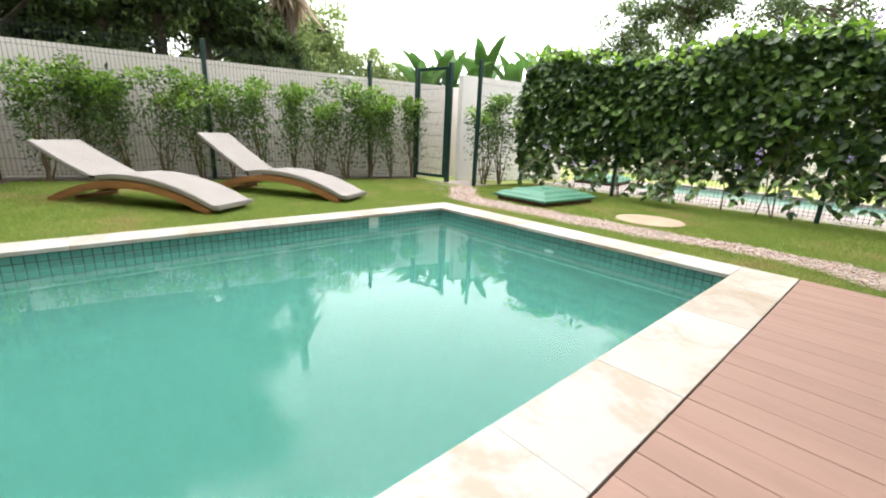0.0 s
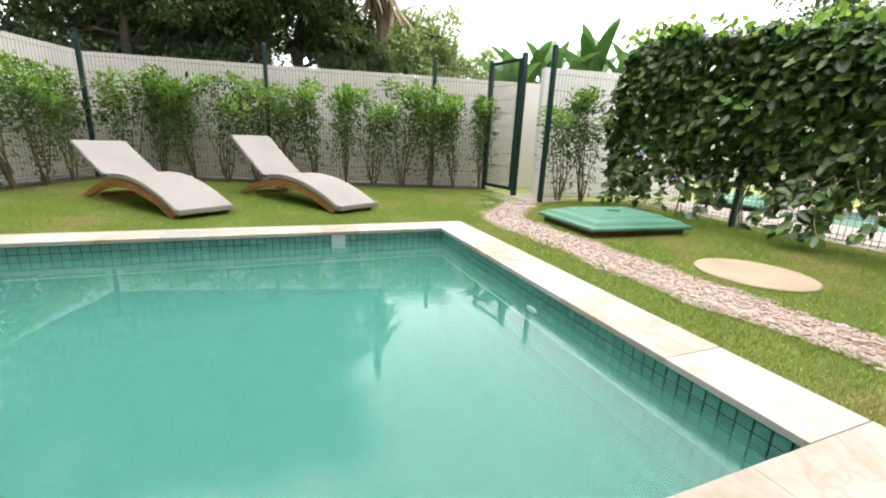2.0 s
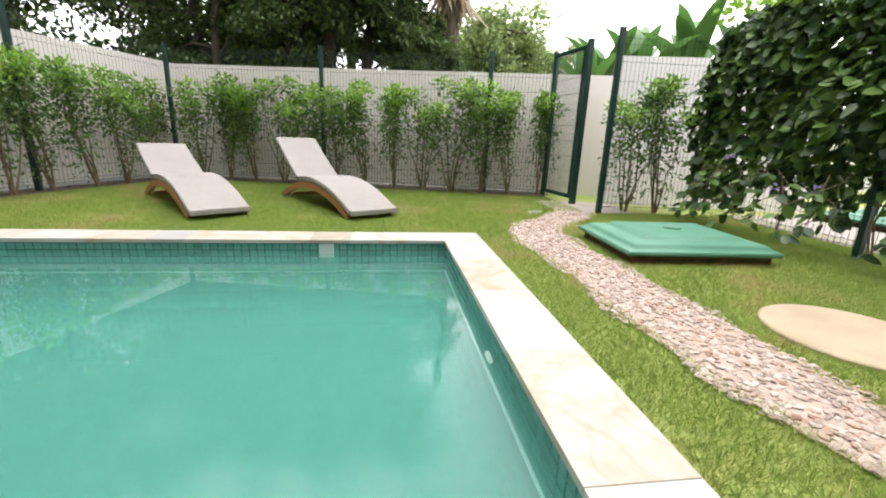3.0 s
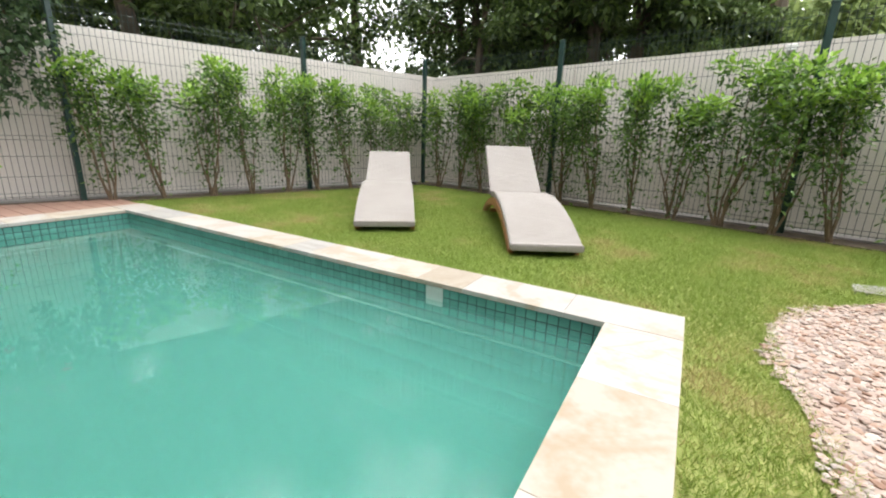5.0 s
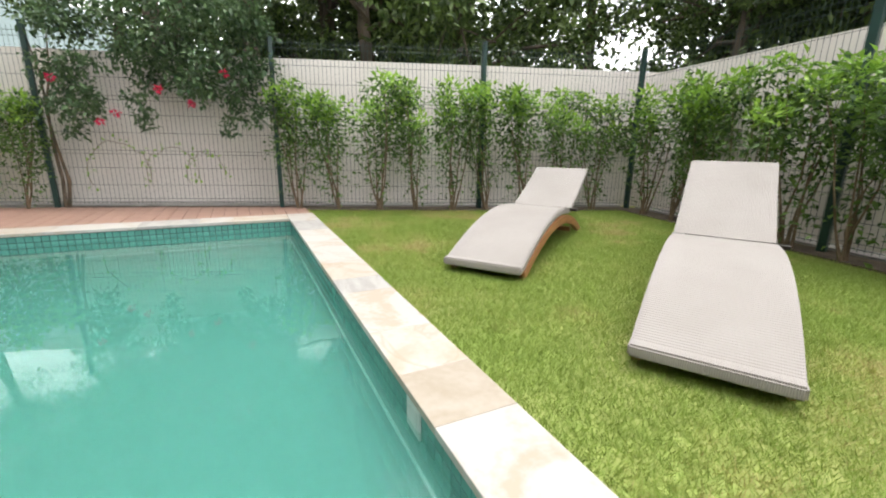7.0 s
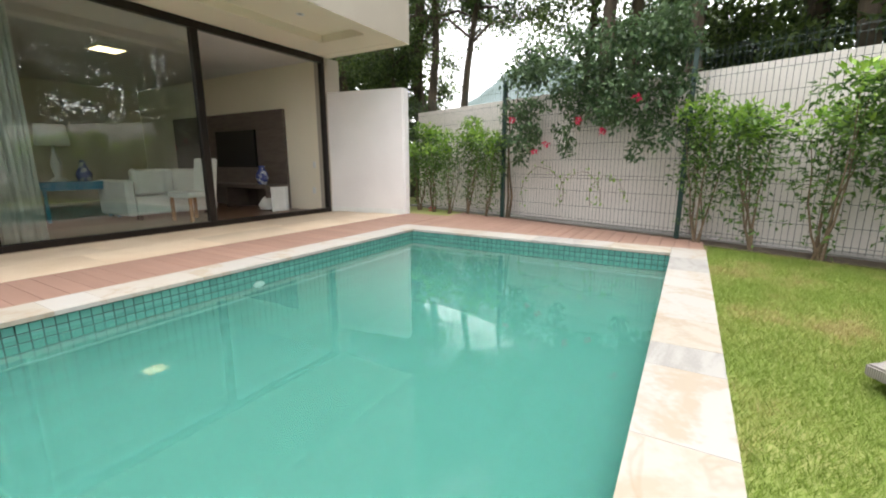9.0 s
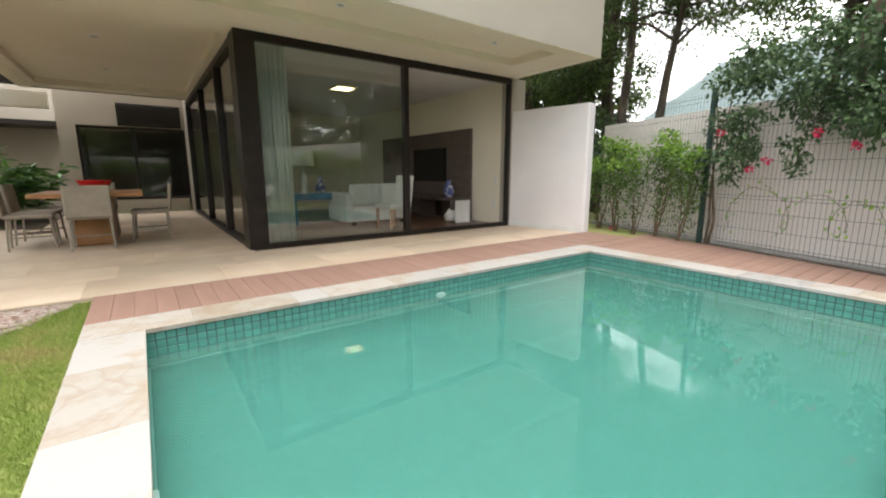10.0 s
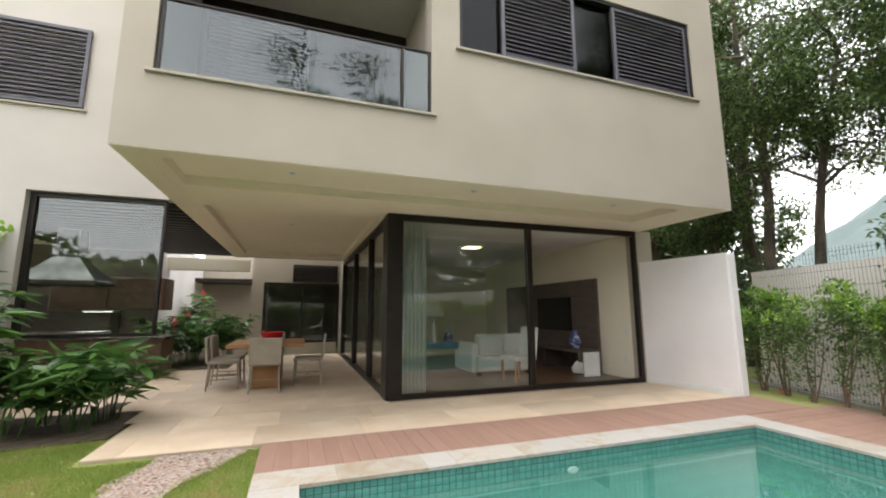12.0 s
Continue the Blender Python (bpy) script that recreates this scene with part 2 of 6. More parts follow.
M_GRASS = leaf_mat("grass_blade", (0.155, 0.225, 0.035), (0.295, 0.385, 0.088), 0.6, 0.42)
M_RED = leaf_mat("red_flower", (0.5, 0.02, 0.06), (0.75, 0.05, 0.14), 0.5)
M_VIOLET = leaf_mat("violet_flower", (0.36, 0.28, 0.62), (0.5, 0.42, 0.75), 0.5)
M_PEBBLE = pebble_mat("mixed_pebble", False)
M_PEBBLEMIX = pebble_mat("mixed_loose_pebble", True)
M_PEBBLEBED = mat("gravel_bed", (0.40, 0.315, 0.265), (0.31, 0.235, 0.195), 0.95, 20, 90, 0.8)
M_FLOORWOOD = mat("brown_wood_floor", (0.17, 0.10, 0.065), (0.12, 0.07, 0.045), 0.35, 3, 50, 0.05, stretch=(1, 7, 1))
M_PANEL = mat("grey_brown_panel", (0.13, 0.10, 0.085), (0.10, 0.075, 0.065), 0.6, 3, 60, 0.05, stretch=(1, 1, 6))
M_BLACK = mat("black_screen", (0.012, 0.012, 0.014), None, 0.12, bump=0)
M_STEEL = mat("brushed_steel", (0.42, 0.42, 0.42), (0.34, 0.34, 0.34), 0.3, 4, 80, 0.03, metal=0.9)
M_HOODSTEEL = mat("dull_hood_steel", (0.19, 0.19, 0.185), (0.13, 0.13, 0.125), 0.28, 5, 60, 0.03, metal=0.9)
M_GRANITE = mat("dark_granite", (0.035, 0.03, 0.028), (0.075, 0.06, 0.05), 0.2, 40, 120, 0.02)
M_BROWNSTONE = mat("brown_counter_front", (0.13, 0.075, 0.05), (0.09, 0.05, 0.035), 0.5, 4, 60, 0.1)
M_FABRIC = mat("taupe_fabric", (0.36, 0.31, 0.25), (0.30, 0.26, 0.21), 0.95, 6, 150, 0.2)
M_SOFA = mat("white_linen", (0.78, 0.77, 0.74), (0.70, 0.69, 0.66), 0.95, 4, 120, 0.15)
M_SHEER = leaf_mat("white_curtain", (0.86, 0.88, 0.85), (0.86, 0.88, 0.85), 0.95, 0.5)
M_BLUE = mat("blue_lacquer", (0.06, 0.30, 0.50), (0.05, 0.23, 0.40), 0.35, 5, 80, 0.03)
M_BLUEWHITE = mat("blue_white_china", (0.62, 0.64, 0.70), (0.07, 0.09, 0.28), 0.15, 14, 60, 0, lo=0.42, hi=0.5)
M_TABLEWOOD = mat("honey_table_wood", (0.42, 0.21, 0.085), (0.30, 0.14, 0.055), 0.45, 3, 60, 0.08, stretch=(1, 7, 1))
M_REDPLASTIC = mat("red_lacquer", (0.55, 0.015, 0.02), None, 0.25)
# The grey of distance haze is put into the hill's colour.
M_HILL = mat("haze_tinted_hill", (0.115, 0.145, 0.145), (0.085, 0.115, 0.11), 1.0, 0.02, 0.4, 0)
M_TUBE = glow_mat("lit_tube", (1.0, 0.97, 0.92), 0.6)
M_LIT = glow_mat("lit_lamp", (1.0, 0.74, 0.40), 1.0)


def wicker():
    """A pale woven strap: rows of small relief crossed by fine ribs."""
    m = mat("pale_wicker", (0.295, 0.27, 0.252), (0.272, 0.246, 0.228), 0.75, 3, 90, 0.0)
    n, l = m.node_tree.nodes, m.node_tree.links
    tc, bp, add = n.new("ShaderNodeTexCoord"), n.new("ShaderNodeBump"), n.new("ShaderNodeMath")
    bp.inputs["Strength"].default_value, bp.inputs["Distance"].default_value = 0.55, 0.004
    for i, (axis, sc) in enumerate((("X", 22), ("Y", 40))):
        w = n.new("ShaderNodeTexWave")
        w.bands_direction = axis
        w.inputs["Scale"].default_value, w.inputs["Distortion"].default_value = sc, 0.4
        l.new(tc.outputs["Object"], w.inputs["Vector"])
        l.new(w.outputs["Fac"], add.inputs[i])
    l.new(add.outputs[0], bp.inputs["Height"])
    l.new(bp.outputs[0], n["Principled BSDF"].inputs["Normal"])
    return m


M_WICKER = wicker()


# ---- builders ----
def pl(x, y, z=0.0, rz=0.0, rx=0.0, ry=0.0):
    """A pose at a place of the plan."""
    return pose(K * x, K * y, K * z, rx, ry, rz)


def finish(me, bm, material):
    bm.transform(Matrix.Scale(K, 4))
    bm.normal_update()
    bm.to_mesh(me)
    bm.free()
    if material:
        me.materials.append(material)


def part(name, bm, material, parent=None, label="", at=None, smooth=False):
    """Links a bmesh, in plan units, as one mesh object under a thing or part."""
    me = bpy.data.meshes.new(name)
    finish(me, bm, material)
    if smooth:
        for p in me.polygons:
            p.use_smooth = True
    ob = new(name, me)
    ob.parent = parent
    if at is not None:
        ob.matrix_basis = at
    if label:
        ob["label"] = label
    return ob


def piece(name, me, parent, m):
    ob = new(name, me)
    ob.parent = parent
    ob.matrix_basis = m
    return ob


def thing(name, at, label, category, group="", kind=""):
    ob = new(name)
    ob.empty_display_size = 0.1
    ob.matrix_basis = at
    return tagged(ob, label, category, group, kind)


def box(bm, lo, hi, bevel=0.0, m=None):
    lo, hi = Vector(lo), Vector(hi)
    r = bmesh.ops.create_cube(bm, size=1)["verts"]
    size = hi - lo
    for v in r:
        v.co = Vector((v.co[i] * size[i] for i in range(3))) + (lo + hi) / 2
    if bevel:
        es = list({e for v in r for e in v.link_edges})
        out = bmesh.ops.bevel(bm, geom=es, offset=bevel, segments=1, affect="EDGES", profile=0.5)
        r = list({v for f in out["faces"] for v in f.verts} | {v for v in r if v.is_valid})
    if m is not None:
        bmesh.ops.transform(bm, matrix=m, verts=[v for v in r if v.is_valid])
    return bm


def bx(lo, hi, bevel=0.0, m=None):
    return box(bmesh.new(), lo, hi, bevel, m)


def tube(bm, pts, radii, n=6):
    """A tapered limb along points."""
    rings = []
    pts = [Vector(p) for p in pts]
    for i, p in enumerate(pts):
        d = (pts[min(i + 1, len(pts) - 1)] - pts[max(i - 1, 0)]).normalized()
        a = d.orthogonal().normalized()
        b = d.cross(a)
        rings.append([bm.verts.new(p + (a * math.cos(2 * math.pi * k / n) + b * math.sin(2 * math.pi * k / n)) * radii[i]) for k in range(n)])
    for r0, r1 in zip(rings, rings[1:]):
        q = min(range(n), key=lambda s: sum((r0[k].co - r1[(k + s) % n].co).length for k in range(n)))
        for k in range(n):
            bm.faces.new((r0[k], r0[(k + 1) % n], r1[(k + 1 + q) % n], r1[(k + q) % n]))
    bm.faces.new(rings[-1])
    bm.faces.new(rings[0][::-1])
    return bm


def lathe(profile, n=20):
    """A turned body from (radius, height) steps."""
    bm = bmesh.new()
    rings = [[bm.verts.new((r * math.cos(2 * math.pi * k / n), r * math.sin(2 * math.pi * k / n), z)) for k in range(n)] for r, z in profile]
    for r0, r1 in zip(rings, rings[1:]):
        for k in range(n):
            bm.faces.new((r0[k], r0[(k + 1) % n], r1[(k + 1) % n], r1[k]))
    bm.faces.new(rings[0][::-1])
    bm.faces.new(rings[-1])
    return bm


def prism(poly, z0, z1):
    bm = bmesh.new()
    lo, hi = [bm.verts.new((x, y, z0)) for x, y in poly], [bm.verts.new((x, y, z1)) for x, y in poly]
    bm.faces.new(lo[::-1])
    bm.faces.new(hi)
    for k in range(len(poly)):
        j = (k + 1) % len(poly)
        bm.faces.new((lo[k], lo[j], hi[j], hi[k]))
    bmesh.ops.recalc_face_normals(bm, faces=bm.faces)
    return bm


def leaves_mesh(name, pts, dirs, ups, length, width, material, fold=0.25, droop=0.15, long=False):
    """Many leaves as one mesh: each a folded blade of its own."""
    pts, dirs, ups = (np.asarray(a, dtype=float) for a in (pts, dirs, ups))
    dirs = dirs / (np.linalg.norm(dirs, axis=1, keepdims=True) + 1e-9)
    side = np.cross(dirs, ups)
    side /= np.linalg.norm(side, axis=1, keepdims=True) + 1e-9
    nor = np.cross(side, dirs)
    n = len(pts)
    L, W = (np.broadcast_to(np.asarray(a, dtype=float), (n,))[:, None] for a in (length, width))
    if long:
        rows = [pts, pts + dirs * L * 0.3 + side * W * 0.5 + nor * L * 0.04, pts + dirs * L * 0.35 - nor * W * fold,
                pts + dirs * L * 0.3 - side * W * 0.5 + nor * L * 0.04, pts + dirs * L * 0.72 + side * W * 0.38 - nor * L * droop * 0.4,
                pts + dirs * L * 0.72 - side * W * 0.38 - nor * L * droop * 0.4, pts + dirs * L - nor * L * droop]
        faces = np.array([[0, 2, 1], [0, 3, 2], [1, 2, 4], [3, 5, 2], [2, 6, 4], [2, 5, 6]])
    else:
        rows = [pts, pts + dirs * L * 0.45 + side * W * 0.5 + nor * W * fold, pts + dirs * L - nor * L * droop, pts + dirs * L * 0.45 - side * W * 0.5 + nor * W * fold]
        faces = np.array([[0, 2, 1], [0, 3, 2]])
    k = len(rows)
    co = np.stack(rows, axis=1).reshape(-1, 3) * K
    idx = (faces[None] + (np.arange(n) * k)[:, None, None]).reshape(-1)
    me = bpy.data.meshes.new(name)
    me.vertices.add(len(co))
    me.vertices.foreach_set("co", co.ravel())
    me.loops.add(len(idx))
    me.loops.foreach_set("vertex_index", idx.astype(np.int32))
    me.polygons.add(len(idx) // 3)
    me.polygons.foreach_set("loop_start", np.arange(0, len(idx), 3, dtype=np.int32))
    me.polygons.foreach_set("loop_total", np.full(len(idx) // 3, 3, dtype=np.int32))
    me.update()
    me.validate()
    me.materials.append(material)
    return me


rg = np.random.default_rng(7)


def blob(n, centre, radii, shell=0.5):
    """Points in an ellipsoid, more of them towards its skin, and the ways out of it."""
    d = rg.normal(size=(n, 3))
    d /= np.linalg.norm(d, axis=1, keepdims=True)
    r = rg.random(n)[:, None] ** shell
    return np.asarray(centre) + d * r * np.asarray(radii), d


def scatter_dirs(n, out=None, bias=0.6, up=0.1):
    d = rg.normal(size=(n, 3))
    if out is not None:
        d = d * (1 - bias) + out * bias * 1.5
    d[:, 2] += up
    return d


def ups_for(n):
    u = rg.normal(size=(n, 3)) * 0.5
    u[:, 2] += 1
    return u


# ---- the ground ----
PX, PY = -4.431, 2.897          # the pool's west and north edges; its corner by the terrace is the plan's origin
CW = 0.3                       # the coping's width
WATER = -0.108


def ground():
    bm = bmesh.new()
    xs, ys = [-400, PX - 0.15, 0.15, 400], [-400, -0.15, PY + 0.15, 400]
    v = [[bm.verts.new((x, y, -0.035)) for y in ys] for x in xs]
    for i in range(3):
        for j in range(3):
            if (i, j) != (1, 1):
                bm.faces.new((v[i][j], v[i + 1][j], v[i + 1][j + 1], v[i][j + 1]))
    ob = part("ground", bm, M_LAWN)
    return tagged(ob, "green lawn ground with worn yellowish patches", "ground", kind="structure")


ground()

# fence posts of the plan
F2, F1, F0, FM1, FM2 = (-3.832, 7.197), (-4.518, 5.255), (-5.395, 2.90), (-6.182, 0.488), (-6.98, -1.95)
F3, F4, G0, G1, GP = (-1.434, 6.68), (1.039, 6.076), (1.92, 5.86), (2.03, 5.06), (2.05, 4.37)
H0, H1, H2, H3 = (3.22, 4.28), (3.3, 2.5), (3.45, 0.0), (3.58, -2.5)


def west_x(y, off=0.0):
    """The west fence's line."""
    pts = [FM2, FM1, F0, F1, F2]
    for (x0, y0), (x1, y1) in zip(pts, pts[1:]):
        if y <= y1 or (x1, y1) == F2:
            return x0 + (x1 - x0) * (y - y0) / (y1 - y0) + off


def north_y(x, off=0.0):
    return F2[1] + (G0[1] - F2[1]) * (x - F2[0]) / (G0[0] - F2[0]) + off


PATH_LO = [(-0.96, 0.38), (-0.68, 0.56), (-0.36, 0.77), (0.00, 0.85), (0.27, 0.85), (0.55, 0.78), (1.00, 0.69), (1.73, 0.65), (2.09, 0.70), (2.36, 0.67), (2.91, 0.61), (3.36, 0.63), (3.73, 0.86), (4.09, 1.23), (4.41, 1.50)]
PATH_HI = [(-0.96, 1.09), (-0.38, 1.22), (0.29, 1.24), (0.45, 1.24), (0.71, 1.16), (1.41, 1.16), (2.49, 1.14), (2.86, 1.11), (3.38, 1.16), (3.68, 1.36), (4.00, 1.77), (4.41, 2.00)]


def inside_path(x, y, grow=0.0):
    lo = np.interp(y, [p[0] for p in PATH_LO], [p[1] for p in PATH_LO])
    hi = np.interp(y, [p[0] for p in PATH_HI], [p[1] for p in PATH_HI])
    return (x > lo - grow) & (x < hi + grow) & (y > -1.03) & (y < 4.42)


def pebble_path():
    ys = np.linspace(-1.03, 4.42, 40)
    lo = np.interp(ys, [p[0] for p in PATH_LO], [p[1] for p in PATH_LO])
    hi = np.interp(ys, [p[0] for p in PATH_HI], [p[1] for p in PATH_HI])
    bm = bmesh.new()
    a = [(bm.verts.new((x0, y, -0.022)), bm.verts.new((x1, y, -0.022))) for x0, x1, y in zip(lo, hi, ys)]
    for p, q in zip(a, a[1:]):
        bm.faces.new((p[0], p[1], q[1], q[0]))
    path = part("pebble_path", bm, M_PEBBLEBED)
    tagged(path, "winding path of loose pink and white pebbles", "path", kind="structure")
    return path


pebble_bed = pebble_path()


def strip(name, pts, off0, off1, z0, z1, material, label, category, kind="structure"):
    """A band beside a run of posts, from off0 to off1 to its left."""
    bm = bmesh.new()
    for (x0, y0), (x1, y1) in zip(pts, pts[1:]):
        d = Vector((x1 - x0, y1 - y0)).normalized()
        nx, ny = -d.y, d.x
        poly = [(x0 + nx * off0, y0 + ny * off0), (x1 + nx * off0, y1 + ny * off0), (x1 + nx * off1, y1 + ny * off1), (x0 + nx * off1, y0 + ny * off1)]
        b = prism(poly, z0, z1)
        me = bpy.data.meshes.new("t")
        b.to_mesh(me)
        b.free()
        bm.from_mesh(me)
        bpy.data.meshes.remove(me)
    return tagged(part(name, bm, material), label, category, kind=kind)


strip("soil_bed_west", [FM1, F0, F1, F2], -0.2, 0.12, -0.03, -0.012, M_SOIL, "dark bare soil bed under the fence shrubs", "soil bed")
strip("soil_bed_north", [F2, F3, F4, G0], -0.2, 0.12, -0.03, -0.010, M_SOIL, "dark bare soil bed under the fence shrubs", "soil bed")
strip("gutter_west", [FM2, FM1, F0, F1, F2], 0.14, 0.36, -0.03, 0.005, M_CONCRETE, "pale concrete gutter along the boundary wall", "gutter")
strip("gutter_north", [F2, F3, F4, G0], 0.14, 0.36, -0.03, 0.005, M_CONCRETE, "pale concrete gutter along the boundary wall", "gutter")
strip("wall_west", [FM2, FM1, F0, F1, (-3.62, 7.8)], 0.38, 0.54, -0.05, 1.80, M_BOUNDARY, "white painted boundary wall behind the fence", "wall")
strip("wall_north", [(-4.36, 7.31), F3, F4, (4.2, 5.30)], 0.40, 0.56, -0.05, 1.77, M_BOUNDARY, "white painted boundary wall behind the fence", "wall")
strip("wall_gate", [(2.54, 5.28), (5.2, 4.68)], 0.0, 0.14, -0.05, 1.90, M_WHITEWALL, "white painted wall beside the garden gate", "wall")

# ---- the pool ----
bm = bmesh.new()
box(bm, (PX - 0.15, -0.15, -1.6), (0.15, PY + 0.15, -1.45))
tagged(part("pool_floor", bm, M_TILE), "green tiled swimming pool floor", "pool", kind="structure")
tile_mesh = {}


def tile_piece(w):
    if w not in tile_mesh:
        me = bpy.data.meshes.new("tile")
        finish(me, bx((-w / 2 + 0.0028, -0.004, -0.0235), (w / 2 - 0.0028, 0.005, 0.0235), 0.0015), M_TILE)
        tile_mesh[w] = me
    return tile_mesh[w]


def pool_wall(name, x0, y0, x1, y1):
    """A wall of the basin; the tiles look to the left of the way from the first point to the second."""
    length = math.hypot(x1 - x0, y1 - y0)
    turn = math.degrees(math.atan2(y1 - y0, x1 - x0))
    ob = part(name, bx((-0.15, -0.15, -1.5), (length + 0.15, -0.006, -0.03)), M_TILEGROUT, at=pl(x0, y0, 0, turn))
    tagged(ob, "basin wall of the pool with small green tiles", "pool wall", kind="structure")
    n = round(length / 0.055)
    w = length / n
    deep = bmesh.new()
    for j in range(9):
        z = -0.057 - j * 0.053 if j < 3 else -0.269 - (j - 3) * 0.159
        for i in range(n):
            if j < 3:
                piece("tile", tile_piece(w), ob, pl((i + 0.5) * w, -0.004, z))
            else:
                x = (i + 0.5) * w
                v = [deep.verts.new((x + sx * (w / 2 - 0.0028), 0.001, z + sz * 0.0765)) for sx, sz in ((1, -1), (-1, -1), (-1, 1), (1, 1))]
                u = [deep.verts.new((q.co.x, -0.008, q.co.z)) for q in v]
                deep.faces.new(v)
                for k in range(4):
                    deep.faces.new((v[k], u[k], u[(k + 1) % 4], v[(k + 1) % 4]))
    part("trim", bx((0.0, -0.006, -0.256), (length, 0.009, -0.246)), M_TRIM, ob, "pale trim strip under the waterline")
    tagged(part("lower_tiles", deep, M_TILE, ob), kind="stuff")
    return ob


pool_wall("pool_wall_south", 0, 0, PX, 0).matrix_basis = pl(PX, 0, 0, 0)
pool_wall("pool_wall_north", 0, PY, PX, PY)
pool_wall("pool_wall_east", 0, 0, 0, PY)
pool_wall("pool_wall_west", PX, PY, PX, 0)


def level(z):
    b = bmesh.new()
    b.faces.new([b.verts.new((x, y, z)) for x, y in ((PX + 0.004, 0.004), (-0.004, 0.004), (-0.004, PY - 0.004), (PX + 0.004, PY - 0.004))])
    return b


water = part("water", level(WATER), M_WATER)
tagged(water, "still cloudy turquoise green pool water", "water", kind="structure")
for depth, murk in zip((0.07, 0.17, 0.29, 0.43, 0.6, 0.85), M_MURK):
    part("depth", level(WATER - depth), murk, water)

coping = thing("pool_coping", pl(0, 0), "pale beige quartzite slabs edging the pool", "coping", kind="structure")
rnd = random.Random(4)


def coping_run(x0, x1, y0, y1, along, known=()):
    """Slabs along one side: known ones as (end, stone) up to where they stop, then uneven lengths."""
    a, end = (x0, x1) if along == "x" else (y0, y1)
    known = list(known)
    while a < end - 0.01:
        if known and a + 0.9 > known[0][0]:
            b, m = known.pop(0)
        else:
            step = rnd.choice((0.3, 0.42, 0.5, 0.62))
            b = end if end - a - step < 0.3 else a + step
            if known and b > known[0][0] - 0.35:
                b = known[0][0] - 0.3
            m = rnd.choices((M_COPING, M_COPING_TAN, M_COPING_GREY, M_COPING_VEIN), (0.66, 0.14, 0.08, 0.12))[0]
        top = rnd.uniform(0.0, 0.0015)
        lo, hi = ((a + 0.0006, y0, -0.027), (b - 0.0006, y1, top)) if along == "x" else ((x0, a + 0.0006, -0.027), (x1, b - 0.0006, top))
        cx, cy = (lo[0] + hi[0]) / 2, (lo[1] + hi[1]) / 2
        b_ = bx((lo[0] - cx, lo[1] - cy, lo[2]), (hi[0] - cx, hi[1] - cy, hi[2]), 0.0015)
        part("slab", b_, m, coping, at=pl(cx, cy, 0))
        a = b


coping_run(PX - CW, CW, -CW, 0.012, "x", [(-2.36, M_COPING), (-1.76, M_COPING), (-1.17, M_COPING_VEIN), (-0.93, M_COPING), (-0.27, M_COPING_TAN), (CW, M_COPING_VEIN)])
coping_run(PX - CW, CW, PY - 0.012, PY + CW - 0.03, "x", [(-2.55, M_COPING), (-2.17, M_COPING_TAN), (-1.92, M_COPING_GREY), (-1.40, M_COPING), (-1.04, M_COPING_VEIN), (-0.74, M_COPING_BROWN), (-0.2, M_COPING), (CW, M_COPING)])
coping_run(-0.012, CW, 0.014, PY - 0.014, "y", [(0.5, M_COPING), (1.15, M_COPING_VEIN), (1.80, M_COPING), (2.36, M_COPING_TAN), (2.63, M_COPING), (PY - 0.014, M_COPING_VEIN)])
coping_run(PX - CW, PX + 0.012, 0.014, PY - 0.014, "y")

skimmer = thing("skimmer_plate", pl(-0.918, PY - 0.006, -0.085), "white square plastic skimmer plate on the pool tiles", "pool fitting")
part("plate", bx((-0.055, -0.002, -0.055), (0.055, 0.006, 0.055), 0.002), M_SKIM, skimmer)
part("cover", bx((-0.04, -0.005, -0.04), (0.04, -0.0025, 0.04), 0.001), M_SKIM, skimmer)
inlet = thing("pool_light", pl(-2.2, 0.002, -0.17, 0, -90), "round white underwater lamp on the basin wall", "pool light", "pool lamps")
inlet.matrix_basis = inlet.matrix_basis @ Matrix.Diagonal((1, 0.55, 1, 1))
part("ring", lathe([(0.0, 0.0), (0.05, 0.0), (0.05, 0.012), (0.038, 0.017), (0.0, 0.017)], 24), M_PLASTIC, inlet)
copy_thing(inlet, pl(-0.002, 1.4, -0.17, 90, -90) @ Matrix.Diagonal((1, 0.55, 1, 1)))

# ---- deck and terrace ----
deck = part("deck", bx((-5.85, -1.043, -0.06), (CW, -CW - 0.004, -0.02)), M_JOINT)
tagged(deck, "brown wood-look plank deck beside the pool", "deck", kind="structure")
box_w = prism([(PX - CW - 0.004, -0.3), (PX - CW - 0.004, 3.19), (west_x(3.19) + 0.06, 3.19), (west_x(-0.3) + 0.06, -0.3)], -0.06, -0.02)
part("deck_base", box_w, M_JOINT, deck)
x = CW
while x > -5.75:
    w = 0.128
    part("plank", bx((-w / 2 + 0.0008, -0.366, -0.02), (w / 2 - 0.0008, 0.366, rnd.uniform(-0.0015, 0.0)), 0.0018), M_DECK, deck, at=pl(x - w / 2, -0.673, 0))
    x -= w
y = -0.3
while y < 3.12:
    w = 0.128
    e = PX - CW - 0.006
    wx = west_x(y + 0.06) + 0.07
    if e - wx > 0.05:
        b_ = bx(((wx - e) / 2, -w / 2 + 0.002, -0.02), ((e - wx) / 2, w / 2 - 0.002, rnd.uniform(-0.003, 0.0)), 0.004)
        part("plank", b_, M_DECK, deck, at=pl((wx + e) / 2, y + w / 2, 0))
    y += w
